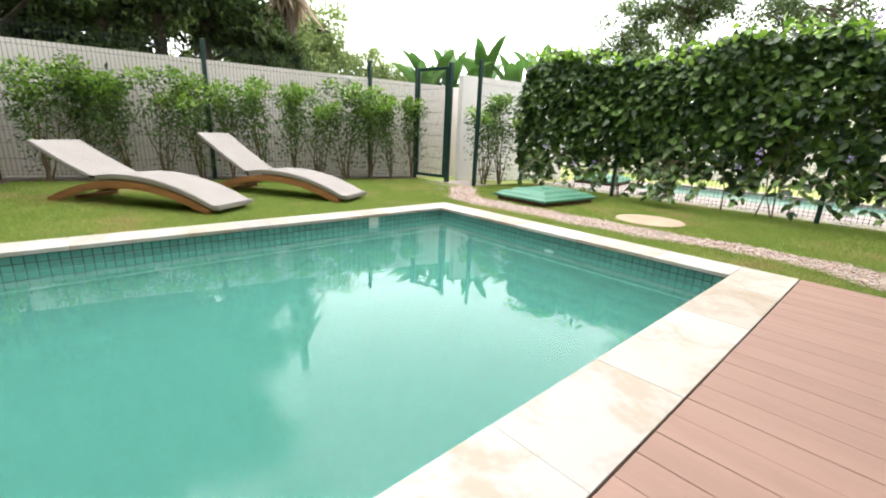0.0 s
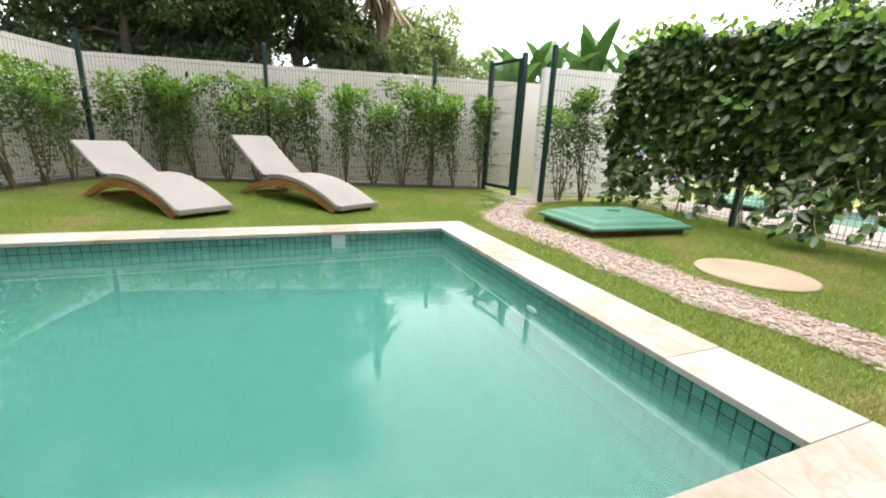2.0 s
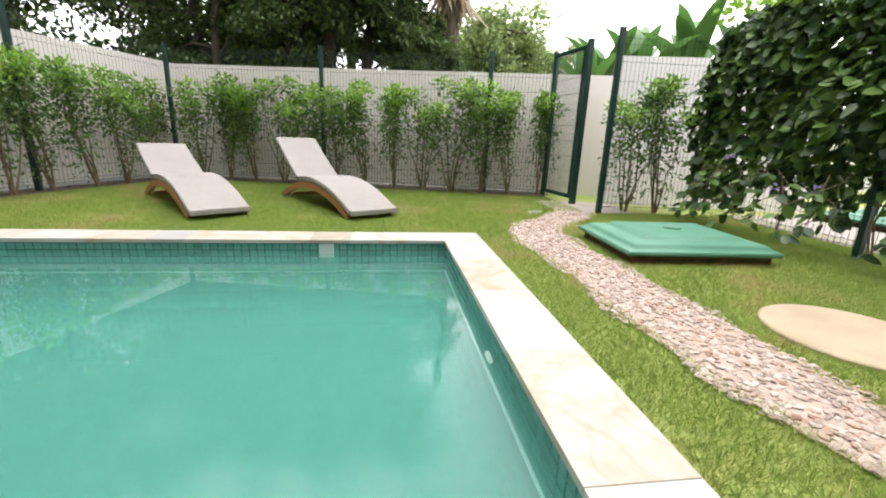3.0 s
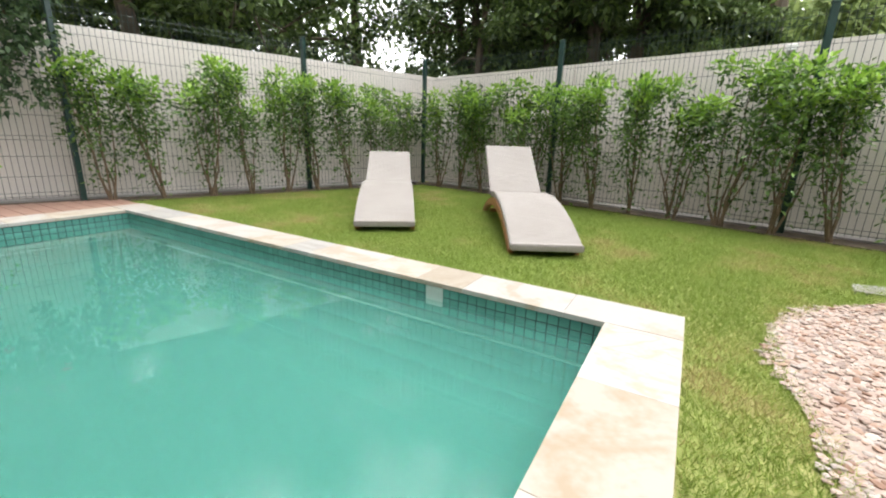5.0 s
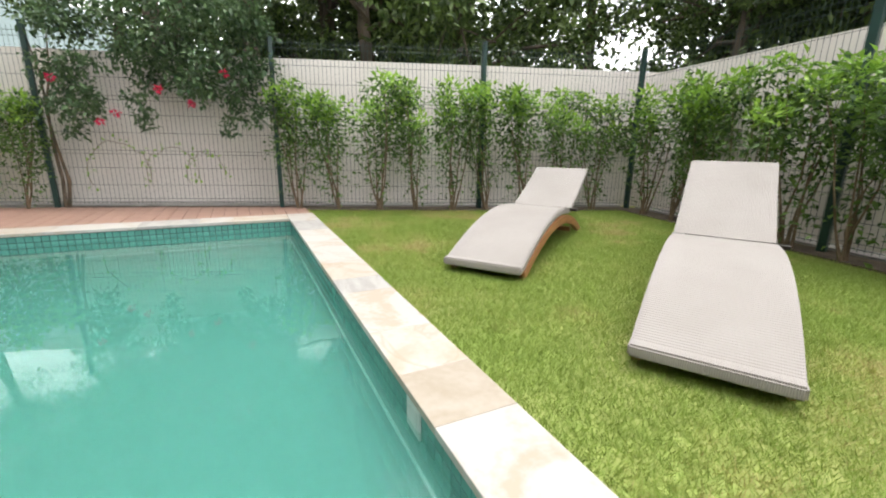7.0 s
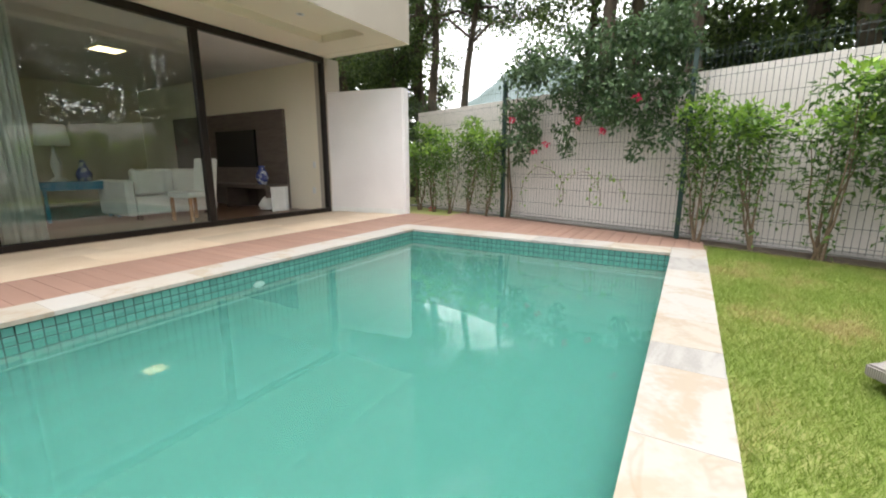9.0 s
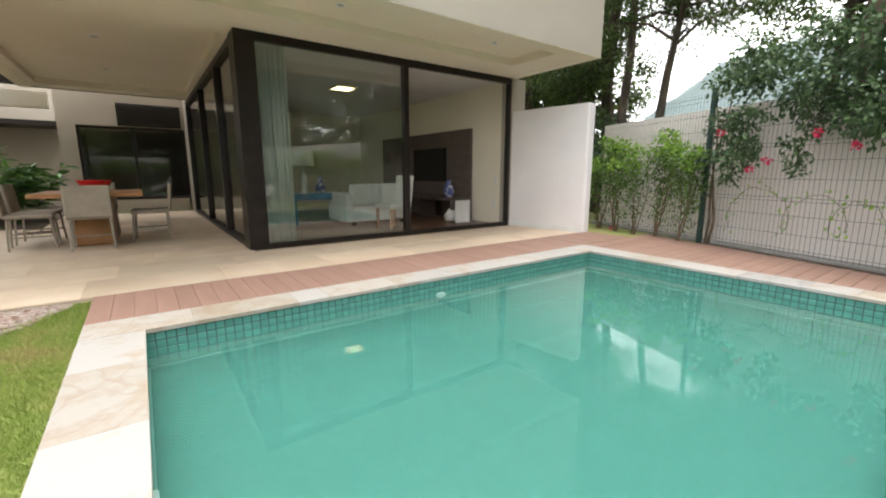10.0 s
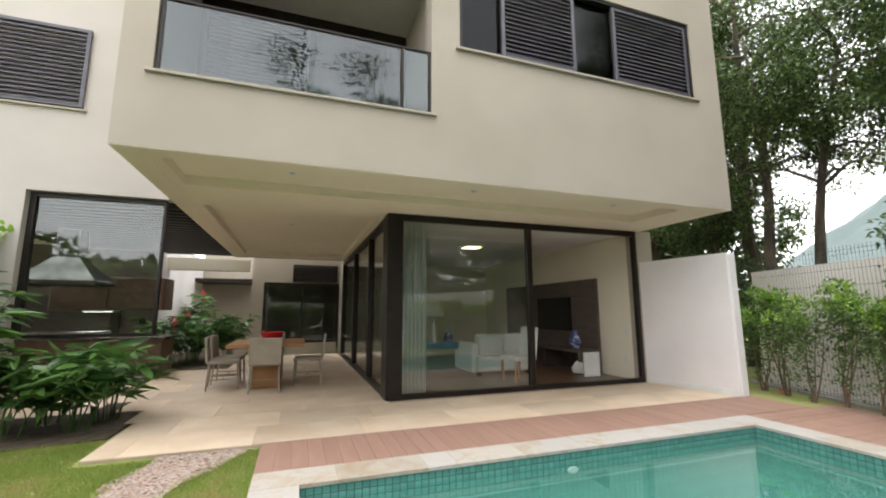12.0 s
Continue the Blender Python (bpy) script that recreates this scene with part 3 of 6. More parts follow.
terrace = part("terrace", prism([(1.62, -1.047), (-5.70, -1.047), (-5.46, -2.42), (-1.12, -2.42), (-1.12, -9.2), (2.3, -9.2), (2.3, -4.0), (1.62, -2.7)], -0.08, -0.012), M_GROUT)
tagged(terrace, "beige stone paved terrace under the house", "terrace", kind="structure")


def terrace_tiles():
    size = 0.62
    for j in range(14):
        y1 = -1.049 - j * size
        y0 = max(y1 - size, -9.2)
        if j == 2:
            y0 = y1 - size
        x0 = (-5.62, -5.52)[j] if j < 2 else -1.12
        right = 1.62 if y0 > -2.9 else min(2.3, 1.62 + (-2.7 - y0) * 0.5)
        if j == 2:
            x0 = -1.12
        elif j < 2 and y0 < -2.42:
            y0 = -2.42
        x = x0 - (0.3 if j % 2 else 0.0)
        while x < right - 0.02:
            a, b = max(x, x0), min(x + 1.0, right)
            if b - a > 0.04:
                part("tile", bx((-(b - a) / 2 + 0.001, -(y1 - y0) / 2 + 0.001, -0.012), ((b - a) / 2 - 0.001, (y1 - y0) / 2 - 0.001, -0.001), 0.001), M_PAVE, terrace, at=pl((a + b) / 2, (y0 + y1) / 2, 0))
            x += 1.0


terrace_tiles()

# ---- fences and gate ----
def fence_post(parent, x, y, h=2.0):
    d = part("post", bx((-0.03, -0.025, -0.05), (0.03, 0.025, h - 0.02), 0.004), M_GREENPOST, parent, at=pl(x, y, 0))
    part("cap", bx((-0.034, -0.029, h - 0.02), (0.034, 0.029, h), 0.004), M_GREENPOST, d)
    return d


def wire_panel(parent, p, q, h=1.95):
    """Welded wire between two posts: uprights every 5 cm, double cross wires at the folds."""
    d = Vector((q[0] - p[0], q[1] - p[1], 0))
    n = int(d.length / 0.048)
    b = bmesh.new()
    r = 0.0022
    nx = Vector((-d.y, d.x, 0)).normalized()
    ux = d.normalized()
    for i in range(1, n):
        c = Vector((p[0], p[1], 0)) + d * i / n
        tri = [c + ux * r, c - ux * r, c + nx * r]
        vs = [[b.verts.new(v + Vector((0, 0, z))) for v in tri] for z in (0.04, h)]
        for k in range(3):
            b.faces.new((vs[0][k], vs[0][(k + 1) % 3], vs[1][(k + 1) % 3], vs[1][k]))
    for z in (0.06, 0.10, 0.26, 0.46, 0.62, 0.66, 0.86, 1.06, 1.22, 1.26, 1.46, 1.66, 1.84, 1.90):
        bulge = 0.03 if z in (0.10, 0.66, 1.26, 1.84) else 0.006
        c0, c1 = (Vector((s[0], s[1], z)) + nx * bulge for s in (p, q))
        tri = [Vector((0, 0, r)), Vector((0, 0, -r)), nx * r]
        vs = [[b.verts.new(c + v) for v in tri] for c in (c0, c1)]
        for k in range(3):
            b.faces.new((vs[0][k], vs[0][(k + 1) % 3], vs[1][(k + 1) % 3], vs[1][k]))
    part("wire_mesh", b, M_WIRE, parent)


def fence(pts, label, first=True):
    f = thing("fence", pl(0, 0), label, "fence", "garden fences")
    for i, p in enumerate(pts):
        if i or first:
            fence_post(f, *p)
    for p, q in zip(pts, pts[1:]):
        wire_panel(f, p, q)
    return f


fence([F2, F1, F0, FM1, FM2], "dark green welded wire fence before a white wall")
fence([F2, F3, F4, G0], "dark green welded wire fence behind the sun loungers", first=False)
fence([GP, H0], "short dark green wire fence panel beside the gate")
fence([H0, H1, H2, H3], "dark green wire fence overgrown with a leafy vine", first=False)


def gate():
    g = thing("garden_gate", pl(*G1), "dark green steel garden gate with wire infill, half open", "gate")
    d = Vector((G0[0] - G1[0] - 0.02, G0[1] - G1[1] - 0.06, 0))
    turn = math.degrees(math.atan2(d.y, d.x))
    w = d.length
    bm = bmesh.new()
    box(bm, (0.05, -0.02, 0.05), (0.10, 0.02, 1.96), 0.003)
    box(bm, (w - 0.05, -0.02, 0.05), (w, 0.02, 1.96), 0.003)
    for z in (0.05, 1.91):
        box(bm, (0.10, -0.018, z), (w - 0.05, 0.018, z + 0.05), 0.003)
    frame_ = part("gate_frame", bm, M_GREENPOST, g, at=pose(0, 0, 0, 0, 0, turn))
    b = bmesh.new()
    for i in range(1, 15):
        xx = 0.1 + (w - 0.15) * i / 15
        box(b, (xx - 0.0025, -0.0025, 0.1), (xx + 0.0025, 0.0025, 1.91))
    for z in np.arange(0.2, 1.9, 0.2):
        box(b, (0.1, -0.006, z - 0.0025), (w - 0.05, -0.0015, z + 0.0025))
    part("wire_mesh", b, M_WIRE, frame_)
    part("gate_post", bx((-0.035, -0.04, -0.05), (0.035, 0.03, 2.02), 0.004), M_GREENPOST, g)
    part("handle", bx((0.055, -0.07, 0.98), (0.075, -0.02, 1.1), 0.004), M_STEEL, frame_)
    for z in (0.3, 1.6):
        part("hinge", bx((0.036, -0.012, z), (0.05, 0.012, z + 0.1), 0.002), M_STEEL, g, at=pose(0, 0, 0, 0, 0, turn))


gate()

# ---- the lawn's fittings ----
lid = thing("cistern_lid", pl(1.80, 2.73, -0.01, -3) @ Matrix.Diagonal((0.81, 0.70, 0.82, 1)), "green fibreglass cistern lid on a low brick curb", "lid")
b = bmesh.new()
prof = [(0.0, 0.72, 0.64), (0.035, 0.72, 0.64), (0.055, 0.66, 0.58), (0.085, 0.63, 0.55), (0.105, 0.5, 0.42), (0.135, 0.46, 0.38), (0.14, 0.2, 0.15)]
rings = [[b.verts.new((sx * a, sy * c, 0.06 + z)) for sx, sy in ((-1, -1), (1, -1), (1, 1), (-1, 1))] for z, a, c in prof]
for r0, r1 in zip(rings, rings[1:]):
    for k in range(4):
        b.faces.new((r0[k], r0[(k + 1) % 4], r1[(k + 1) % 4], r1[k]))
b.faces.new(rings[-1])
b.faces.new(rings[0][::-1])
bmesh.ops.bevel(b, geom=list(b.edges), offset=0.008, segments=2, affect="EDGES")
part("cover", b, M_LID, lid)
part("knob", lathe([(0.0, 0.2), (0.09, 0.2), (0.085, 0.215), (0.0, 0.218)], 18), M_LID, lid)
part("curb", bx((-0.66, -0.58, -0.08), (0.66, 0.58, 0.06), 0.01), M_LIDBASE, lid)
slab = part("round_cover", lathe([(0.0, -0.06), (0.36, -0.06), (0.36, -0.016), (0.352, -0.011), (0.0, -0.009)], 40), M_SLAB, at=pl(1.658, 1.22, 0))
tagged(slab, "round tan concrete inspection cover flush in the lawn", "cover")


def lounger(at, label, head):
    """A wicker lounger on two bent teak runners; x runs from foot to head."""
    t = thing("sun_lounger", at, label, "lounger", "poolside loungers")
    half = 0.26

    def arch(s):
        u = s / 1.93
        return 0.02 + 0.9 * u * (1 - u)

    def ribbon(prof, y0, y1, th):
        bm = bmesh.new()
        ring = []
        for i, (s, z) in enumerate(prof):
            a, c = prof[max(i - 1, 0)], prof[min(i + 1, len(prof) - 1)]
            d = Vector((c[0] - a[0], c[1] - a[1])).normalized()
            nx, nz = d.y * th, -d.x * th
            ring.append([bm.verts.new(v) for v in ((s, y0, z), (s, y1, z), (s + nx, y1, z + nz), (s + nx, y0, z + nz))])
        for r0, r1 in zip(ring, ring[1:]):
            for k in range(4):
                bm.faces.new((r0[k], r0[(k + 1) % 4], r1[(k + 1) % 4], r1[k]))
        bm.faces.new(ring[0][::-1])
        bm.faces.new(ring[-1])
        bmesh.ops.recalc_face_normals(bm, faces=bm.faces)
        bmesh.ops.bevel(bm, geom=[e for e in bm.edges if e.calc_face_angle(0) > 1.0], offset=0.008, segments=2, affect="EDGES")
        return bm

    seat = [(s, max(arch(s), 0.022) + 0.082) for s in np.linspace(-0.06, 1.33, 24)]
    part("seat", ribbon(seat, -half, half, 0.05), M_WICKER, t, "pale woven wicker seat", smooth=False)
    z0 = arch(1.33) + 0.08
    back = [(1.345 + (2.06 - 1.345) * u, z0 + (head - z0) * u - 0.012 * math.sin(math.pi * u)) for u in np.linspace(0, 1, 10)]
    part("backrest", ribbon(back, -half, half, 0.045), M_WICKER, t, "pale woven wicker backrest")
    for sy in (-1, 1):
        prof = [(s, arch(s) + 0.022) for s in np.linspace(0.025, 1.96, 30)]
        part("runner", ribbon(prof, sy * (half - 0.02) - 0.02, sy * (half - 0.02) + 0.02, 0.075), M_TEAK, t, "bent orange teak runner")
        part("hinge", bx((1.30, sy * half - 0.06, z0 - 0.02), (1.36, sy * half + 0.008, z0 + 0.004), 0.003), M_FRAME, t)
    part("crossbar", bx((0.22, -half + 0.04, 0.03), (0.27, half - 0.04, 0.06), 0.004), M_TEAK, t)
    part("crossbar", bx((1.6, -half + 0.04, 0.04), (1.65, half - 0.04, 0.08), 0.004), M_TEAK, t)
    b = bmesh.new()
    tube(b, [(1.5, 0, arch(1.5) - 0.03), (1.78, 0, head * 0.72)], [0.012, 0.012], 8)
    part("prop", b, M_FRAME, t)
    return t


lounger(pl(-1.991, 3.80, -0.03, 126.5), "pale wicker sun lounger on bent teak runners, backrest low", 0.608)
lounger(pl(-0.592, 3.873, -0.03, 120.8), "pale wicker sun lounger on bent teak runners, backrest raised", 0.735)

# ---- the house ----
YF = -0.775                     # front face of the upper floor
XW, XE = -5.535, 1.582            # its west and east ends
ZS, ZT = 2.525, 6.4


def wall(name, lo, hi, material=None, label="beige rendered house wall", category="wall"):
    return tagged(part(name, bx(lo, hi), material or M_RENDER), label, category, kind="structure")


def joined(name, boxes, material, label, category="wall"):
    b = bmesh.new()
    for lo, hi in boxes:
        box(b, lo, hi)
    return tagged(part(name, b, material), label, category, kind="structure")


BX0, BX1, BZ0, BZ1 = -1.20, 1.33, 3.215, 5.2       # balcony opening
WX0, WX1, WZ0, WZ1 = -5.06, -1.53, 4.07, 5.22      # shuttered window
joined("wall_front", [
    ((XW, YF - 0.22, ZS), (XE, YF, BZ0)),
    ((BX1, YF - 0.22, BZ0), (XE, YF, ZT)),
    ((BX0, YF - 0.22, BZ1), (BX1, YF, ZT)),
    ((WX1, YF - 0.22, BZ0), (BX0, YF, ZT)),
    ((WX0, YF - 0.22, BZ0), (WX1, YF, WZ0)),
    ((WX0, YF - 0.22, WZ1), (WX1, YF, ZT)),
    ((XW, YF - 0.22, BZ0), (WX0, YF, ZT))], M_RENDER, "beige rendered upper storey front wall")
wall("wall_side_east", (XE - 0.2, -8.3, ZS), (XE, YF - 0.22, ZT))
wall("wall_side_west", (XW, -8.3, ZS), (XW + 0.2, YF - 0.22, ZT))
wall("wall_back", (XW + 0.2, -8.3, ZS), (XE - 0.2, -8.1, ZT))
wall("roof_slab", (XW - 0.05, -8.35, ZT), (XE + 0.05, YF + 0.05, ZT + 0.15), M_RENDER, "flat beige roof slab of the house", "roof")
wall("upper_floor", (XW + 0.2, -8.1, 2.95), (XE - 0.2, YF - 0.22, 3.1), M_FLOORWOOD, "upper storey floor slab", "floor")

# soffit with sunk fields
joined("ceiling_terrace", [
    ((XW, -1.02, ZS), (XE - 0.2, YF - 0.22, 2.72)),
    ((1.265, -8.1, ZS), (XE - 0.2, -1.02, 2.72)),
    ((XW + 0.2, -2.42, ZS), (-4.85, -1.02, 2.72)),
    ((-1.12, -2.74, ZS), (1.265, -1.83, 2.72)),
    ((-4.85, -2.46, ZS), (-1.12, -1.83, 2.72)),
    ((-1.12, -8.1, ZS), (-1.02, -2.74, 2.72)),
    ((-1.02, -8.1, ZS), (1.265, -7.7, 2.72)),
    ((-4.85, -1.83, 2.63), (1.265, -1.02, 2.72)),
    ((-1.02, -7.7, 2.63), (1.265, -2.74, 2.72)),
    ((XW, YF - 0.22, ZS - 0.006), (XE, YF - 0.003, ZS - 0.001)),
    ((XE - 0.2, -8.3, ZS - 0.006), (XE - 0.003, YF - 0.22, ZS - 0.001)),
    ((XW + 0.003, -2.42, ZS - 0.006), (XW + 0.2, YF - 0.22, ZS - 0.001))], M_SOFFIT, "cream plastered soffit with sunk fields", "ceiling")


def downlight(x, y, z):
    d = thing("ceiling_spot", pl(x, y, z), "small white recessed ceiling spot, switched off", "ceiling light", "soffit spots")
    part("ring", lathe([(0.03, 0.0), (0.05, -0.006), (0.055, 0.0)], 18), M_PLASTIC, d)
    part("lens", lathe([(0.0, -0.002), (0.03, -0.002), (0.03, 0.0)], 14), M_STEEL, d)
    return d


spot = downlight(0.17, -1.42, 2.63)
for x, y in ((-1.95, -1.42), (-4.1, -1.42), (0.2, -4.2), (0.2, -6.3)):
    copy_thing(spot, pl(x, y, 2.63))

# low wall at the end of the glazed front
b = prism([(-5.47, -2.42), (-5.70, -1.02), (-5.86, -1.02), (-5.65, -2.42)], -0.02, 1.975)
bmesh.ops.bevel(b, geom=[e for e in b.edges if max(v.co.y for v in e.verts) > -1.1 and min(v.co.y for v in e.verts) > -1.1 and max(v.co.z for v in e.verts) > 1], offset=0.025, segments=3, affect="EDGES")
tagged(part("wall_wing", b, M_WHITEWALL), "low white painted wing wall beside the deck", "wall", kind="structure")
tagged(part("baseboard", prism([(-5.456, -2.415), (-5.686, -1.02), (-5.697, -1.02), (-5.467, -2.415)], -0.012, 0.075), M_PLASTIC), "white skirting along the wing wall", "baseboard", kind="structure")
wall("wall_pier", (-5.77, -2.66, -0.02), (-5.44, -2.42, ZS), M_RENDER, "beige pier between glazing and wing wall")

# living room shell
GX, GY = -1.15, -2.45
wall("floor_living", (-5.44, -8.8, -0.06), (GX + 0.02, GY + 0.03, -0.004), M_FLOORWOOD, "brown wooden living room floor", "floor")
wall("ceiling_living", (-5.44, -8.8, 2.50), (GX - 0.05, GY - 0.06, 2.70), M_WHITEWALL, "white living room ceiling", "ceiling")
wall("wall_living_west", (-5.64, -8.8, -0.02), (-5.44, -2.66, 2.72), M_SOFFIT, "cream living room wall", "wall")
wall("wall_living_back", (-5.44, -8.8, -0.02), (GX, -8.6, 2.50), M_SOFFIT, "cream living room back wall", "wall")


def pane(name, lo, hi, parent, material=None):
    o = part(name, bx(lo, hi), material or M_GLASS, parent)
    o.visible_shadow = False
    return o


def glazed_front():
    w = thing("window_1", pl(0, 0), "dark brown framed sliding glass front of the living room", "window", kind="structure")
    y0, y1 = GY - 0.05, GY + 0.03
    zt = 2.49
    part("window_frame", bx((-5.44, y0, zt - 0.06), (-1.09, y1, zt + 0.03), 0.004), M_FRAME, w)
    part("window_sill", bx((-5.44, y0, -0.01), (-1.09, y1, 0.06), 0.004), M_FRAME, w)
    part("window_frame", bx((-5.44, y0, 0.06), (-5.37, y1, zt - 0.06), 0.004), M_FRAME, w)
    part("window_frame", bx((-3.37, y0, 0.06), (-3.28, y1, zt - 0.06), 0.004), M_FRAME, w)
    part("corner_post", bx((-1.31, GY - 0.28, -0.01), (-1.085, GY + 0.035, zt + 0.03), 0.004), M_FRAME, w)
    pane("pane", (-3.28, GY - 0.02, 0.06), (-1.31, GY - 0.01, zt - 0.06), w)
    s = thing("window_2", pl(0, 0), "dark brown framed glass side of the living room", "window", kind="structure")
    part("window_frame", bx((GX - 0.06, -8.6, zt - 0.06), (GX + 0.05, GY - 0.285, zt + 0.03), 0.004), M_FRAME, s)
    part("window_sill", bx((GX - 0.06, -8.6, -0.01), (GX + 0.05, GY - 0.285, 0.06), 0.004), M_FRAME, s)
    edges = [-2.73, -4.2, -6.2, -8.6]
    for a, c in zip(edges, edges[1:]):
        part("window_frame", bx((GX - 0.06, c, 0.06), (GX + 0.05, c + 0.1, zt - 0.06), 0.004), M_FRAME, s)
        pane("pane", (GX - 0.01, c + 0.1, 0.06), (GX, a, zt - 0.06), s)


glazed_front()


# upper windows with louvred shutters
def louvre(parent, x0, x1, z0, z1, y):
    sh = part("shutter", bx((x0, y - 0.02, z0), (x0 + 0.045, y + 0.02, z1), 0.003), M_SLATE, parent, "dark grey louvred shutter")
    part("rail", bx((x1 - 0.045, y - 0.02, z0), (x1, y + 0.02, z1), 0.003), M_SLATE, sh)
    part("rail", bx((x0 + 0.045, y - 0.02, z0), (x1 - 0.045, y + 0.02, z0 + 0.045), 0.003), M_SLATE, sh)
    part("rail", bx((x0 + 0.045, y - 0.02, z1 - 0.045), (x1 - 0.045, y + 0.02, z1), 0.003), M_SLATE, sh)
    z = z0 + 0.07
    while z < z1 - 0.06:
        m = Matrix.Translation(((x0 + x1) / 2, y, z)) @ Matrix.Rotation(radians(-52), 4, "X")
        hw = (x1 - x0) / 2 - 0.046
        part("slat", bx((-hw, -0.04, -0.003), (hw, 0.04, 0.003), 0, m), M_SLATE, sh)
        z += 0.058


def upper_window():
    w = thing("window_3", pl(0, 0), "upper window with dark sliding louvred shutters", "window", kind="structure")
    y0, y1 = YF - 0.12, YF - 0.02
    for lo, hi in (((WX0, y0, WZ0), (WX1, y1, WZ0 + 0.04)), ((WX0, y0, WZ1 - 0.04), (WX1, y1, WZ1)), ((WX0, y0, WZ0), (WX0 + 0.04, y1, WZ1)), ((WX1 - 0.04, y0, WZ0), (WX1, y1, WZ1))):
        part("window_frame", bx(lo, hi), M_FRAME, w)
    part("window_sill", bx((WX0 - 0.05, YF - 0.1, WZ0 - 0.035), (WX1 + 0.05, YF + 0.04, WZ0 - 0.008), 0.003), M_RENDER, w, "beige stone sill")
    louvre(w, -3.12, -2.08, WZ0 + 0.04, WZ1 - 0.04, YF - 0.05)
    louvre(w, -5.02, -3.73, WZ0 + 0.04, WZ1 - 0.04, YF - 0.05)
    for a, c in ((-2.08, -1.57), (-3.73, -3.12)):
        pane("pane", (a, YF - 0.105, WZ0 + 0.04), (c, YF - 0.1, WZ1 - 0.04), w, M_DIMGLASS)
    part("window_frame", bx((-2.13, y0 - 0.02, WZ0 + 0.04), (-2.06, y0, WZ1 - 0.04)), M_FRAME, w)


upper_window()
wall("room_wall_upper", (-5.4, -4.0, 3.1), (-1.3, -3.85, ZT), M_WHITEWALL, "cream upstairs room wall", "wall")
wall("room_ceiling_upper", (-5.4, -3.85, 5.6), (-1.3, YF - 0.22, 5.7), M_WHITEWALL, "white upstairs room ceiling", "ceiling")
wall("room_partition_upper", (-1.42, -3.85, 3.1), (-1.3, YF - 0.22, 5.6), M_RENDER, "partition beside the balcony", "wall")

# balcony
wall("balcony_back_wall", (-1.3, -2.5, 3.1), (1.4, -2.35, 3.2), M_RENDER, "beige balcony kerb under the doors")
wall("ceiling_balcony", (-1.3, -2.5, BZ1), (1.4, YF - 0.22, BZ1 + 0.1), M_WHITEWALL, "white balcony ceiling", "ceiling")


def balcony():
    d = thing("door_1", pl(0, 0), "dark balcony doors with a louvred shutter", "door", kind="structure")
    y = -2.35
    part("door_frame", bx((-1.3, y - 0.1, BZ1 - 0.16), (1.4, y, BZ1)), M_FRAME, d)
    for xx in (-1.3, -0.02, 1.33):
        part("door_frame", bx((xx, y - 0.1, 3.2), (xx + 0.07, y, BZ1 - 0.16)), M_FRAME, d)
    louvre(d, 0.05, 1.33, 3.2, BZ1 - 0.16, y - 0.04)
    pane("pane", (-1.23, y - 0.05, 3.2), (-0.02, y - 0.04, BZ1 - 0.16), d, M_DIMGLASS)
    wall("room_wall_balcony", (-1.3, -4.6, 3.1), (1.4, -4.5, ZT), M_WHITEWALL, "cream bedroom wall behind the balcony doors", "wall")
    r = thing("balcony_railing", pl(0, YF, BZ0), "frameless glass balcony railing with dark posts", "railing")
    part("ledge", bx((BX0 - 0.05, -0.15, -0.014), (BX1 + 0.05, 0.035, 0.012), 0.003), M_RENDER, r, "beige stone ledge")
    for xx in (BX0 + 0.02, -0.88, BX1 - 0.03):
        part("post", bx((xx - 0.015, -0.05, 0.012), (xx + 0.015, -0.02, 0.72), 0.003), M_FRAME, r)
    part("top_rail", bx((BX0, -0.055, 0.72), (BX1, -0.015, 0.74), 0.003), M_FRAME, r)
    pane("pane", (BX0 + 0.035, -0.04, 0.02), (-0.90, -0.03, 0.72), r, M_SHOPGLASS)
    pane("pane", (-0.86, -0.04, 0.02), (BX1 - 0.045, -0.03, 0.72), r, M_SHOPGLASS)


balcony()

# east wing with the barbecue kitchen
YW = -3.0
KX0, KX1, KZ = 1.75, 3.18, 2.62
joined("wall_wing_east", [
    ((KX0 - 0.1, YW - 0.2, KZ), (7.5, YW, ZT)),
    ((KX1, YW - 0.2, -0.02), (7.5, YW, KZ))], M_WINGWALL, "beige rendered wall of the east wing")
wall("kitchen_back", (3.1, -8.2, -0.02), (7.5, -8.0, 2.75), M_PANEL, "dark brown panelled kitchen back wall")
wall("kitchen_ceiling", (4.9, -8.0, 2.62), (7.5, YW - 0.2, 2.75), M_SOFFIT, "cream kitchen ceiling", "ceiling")
wall("kitchen_side", (7.3, -8.0, -0.02), (7.5, YW - 0.2, 0.95), M_WHITEWALL, "white kitchen side wall")
wall("kitchen_floor", (2.3, -8.0, -0.08), (7.3, YW, -0.008), M_PAVE, "beige kitchen floor", "floor")


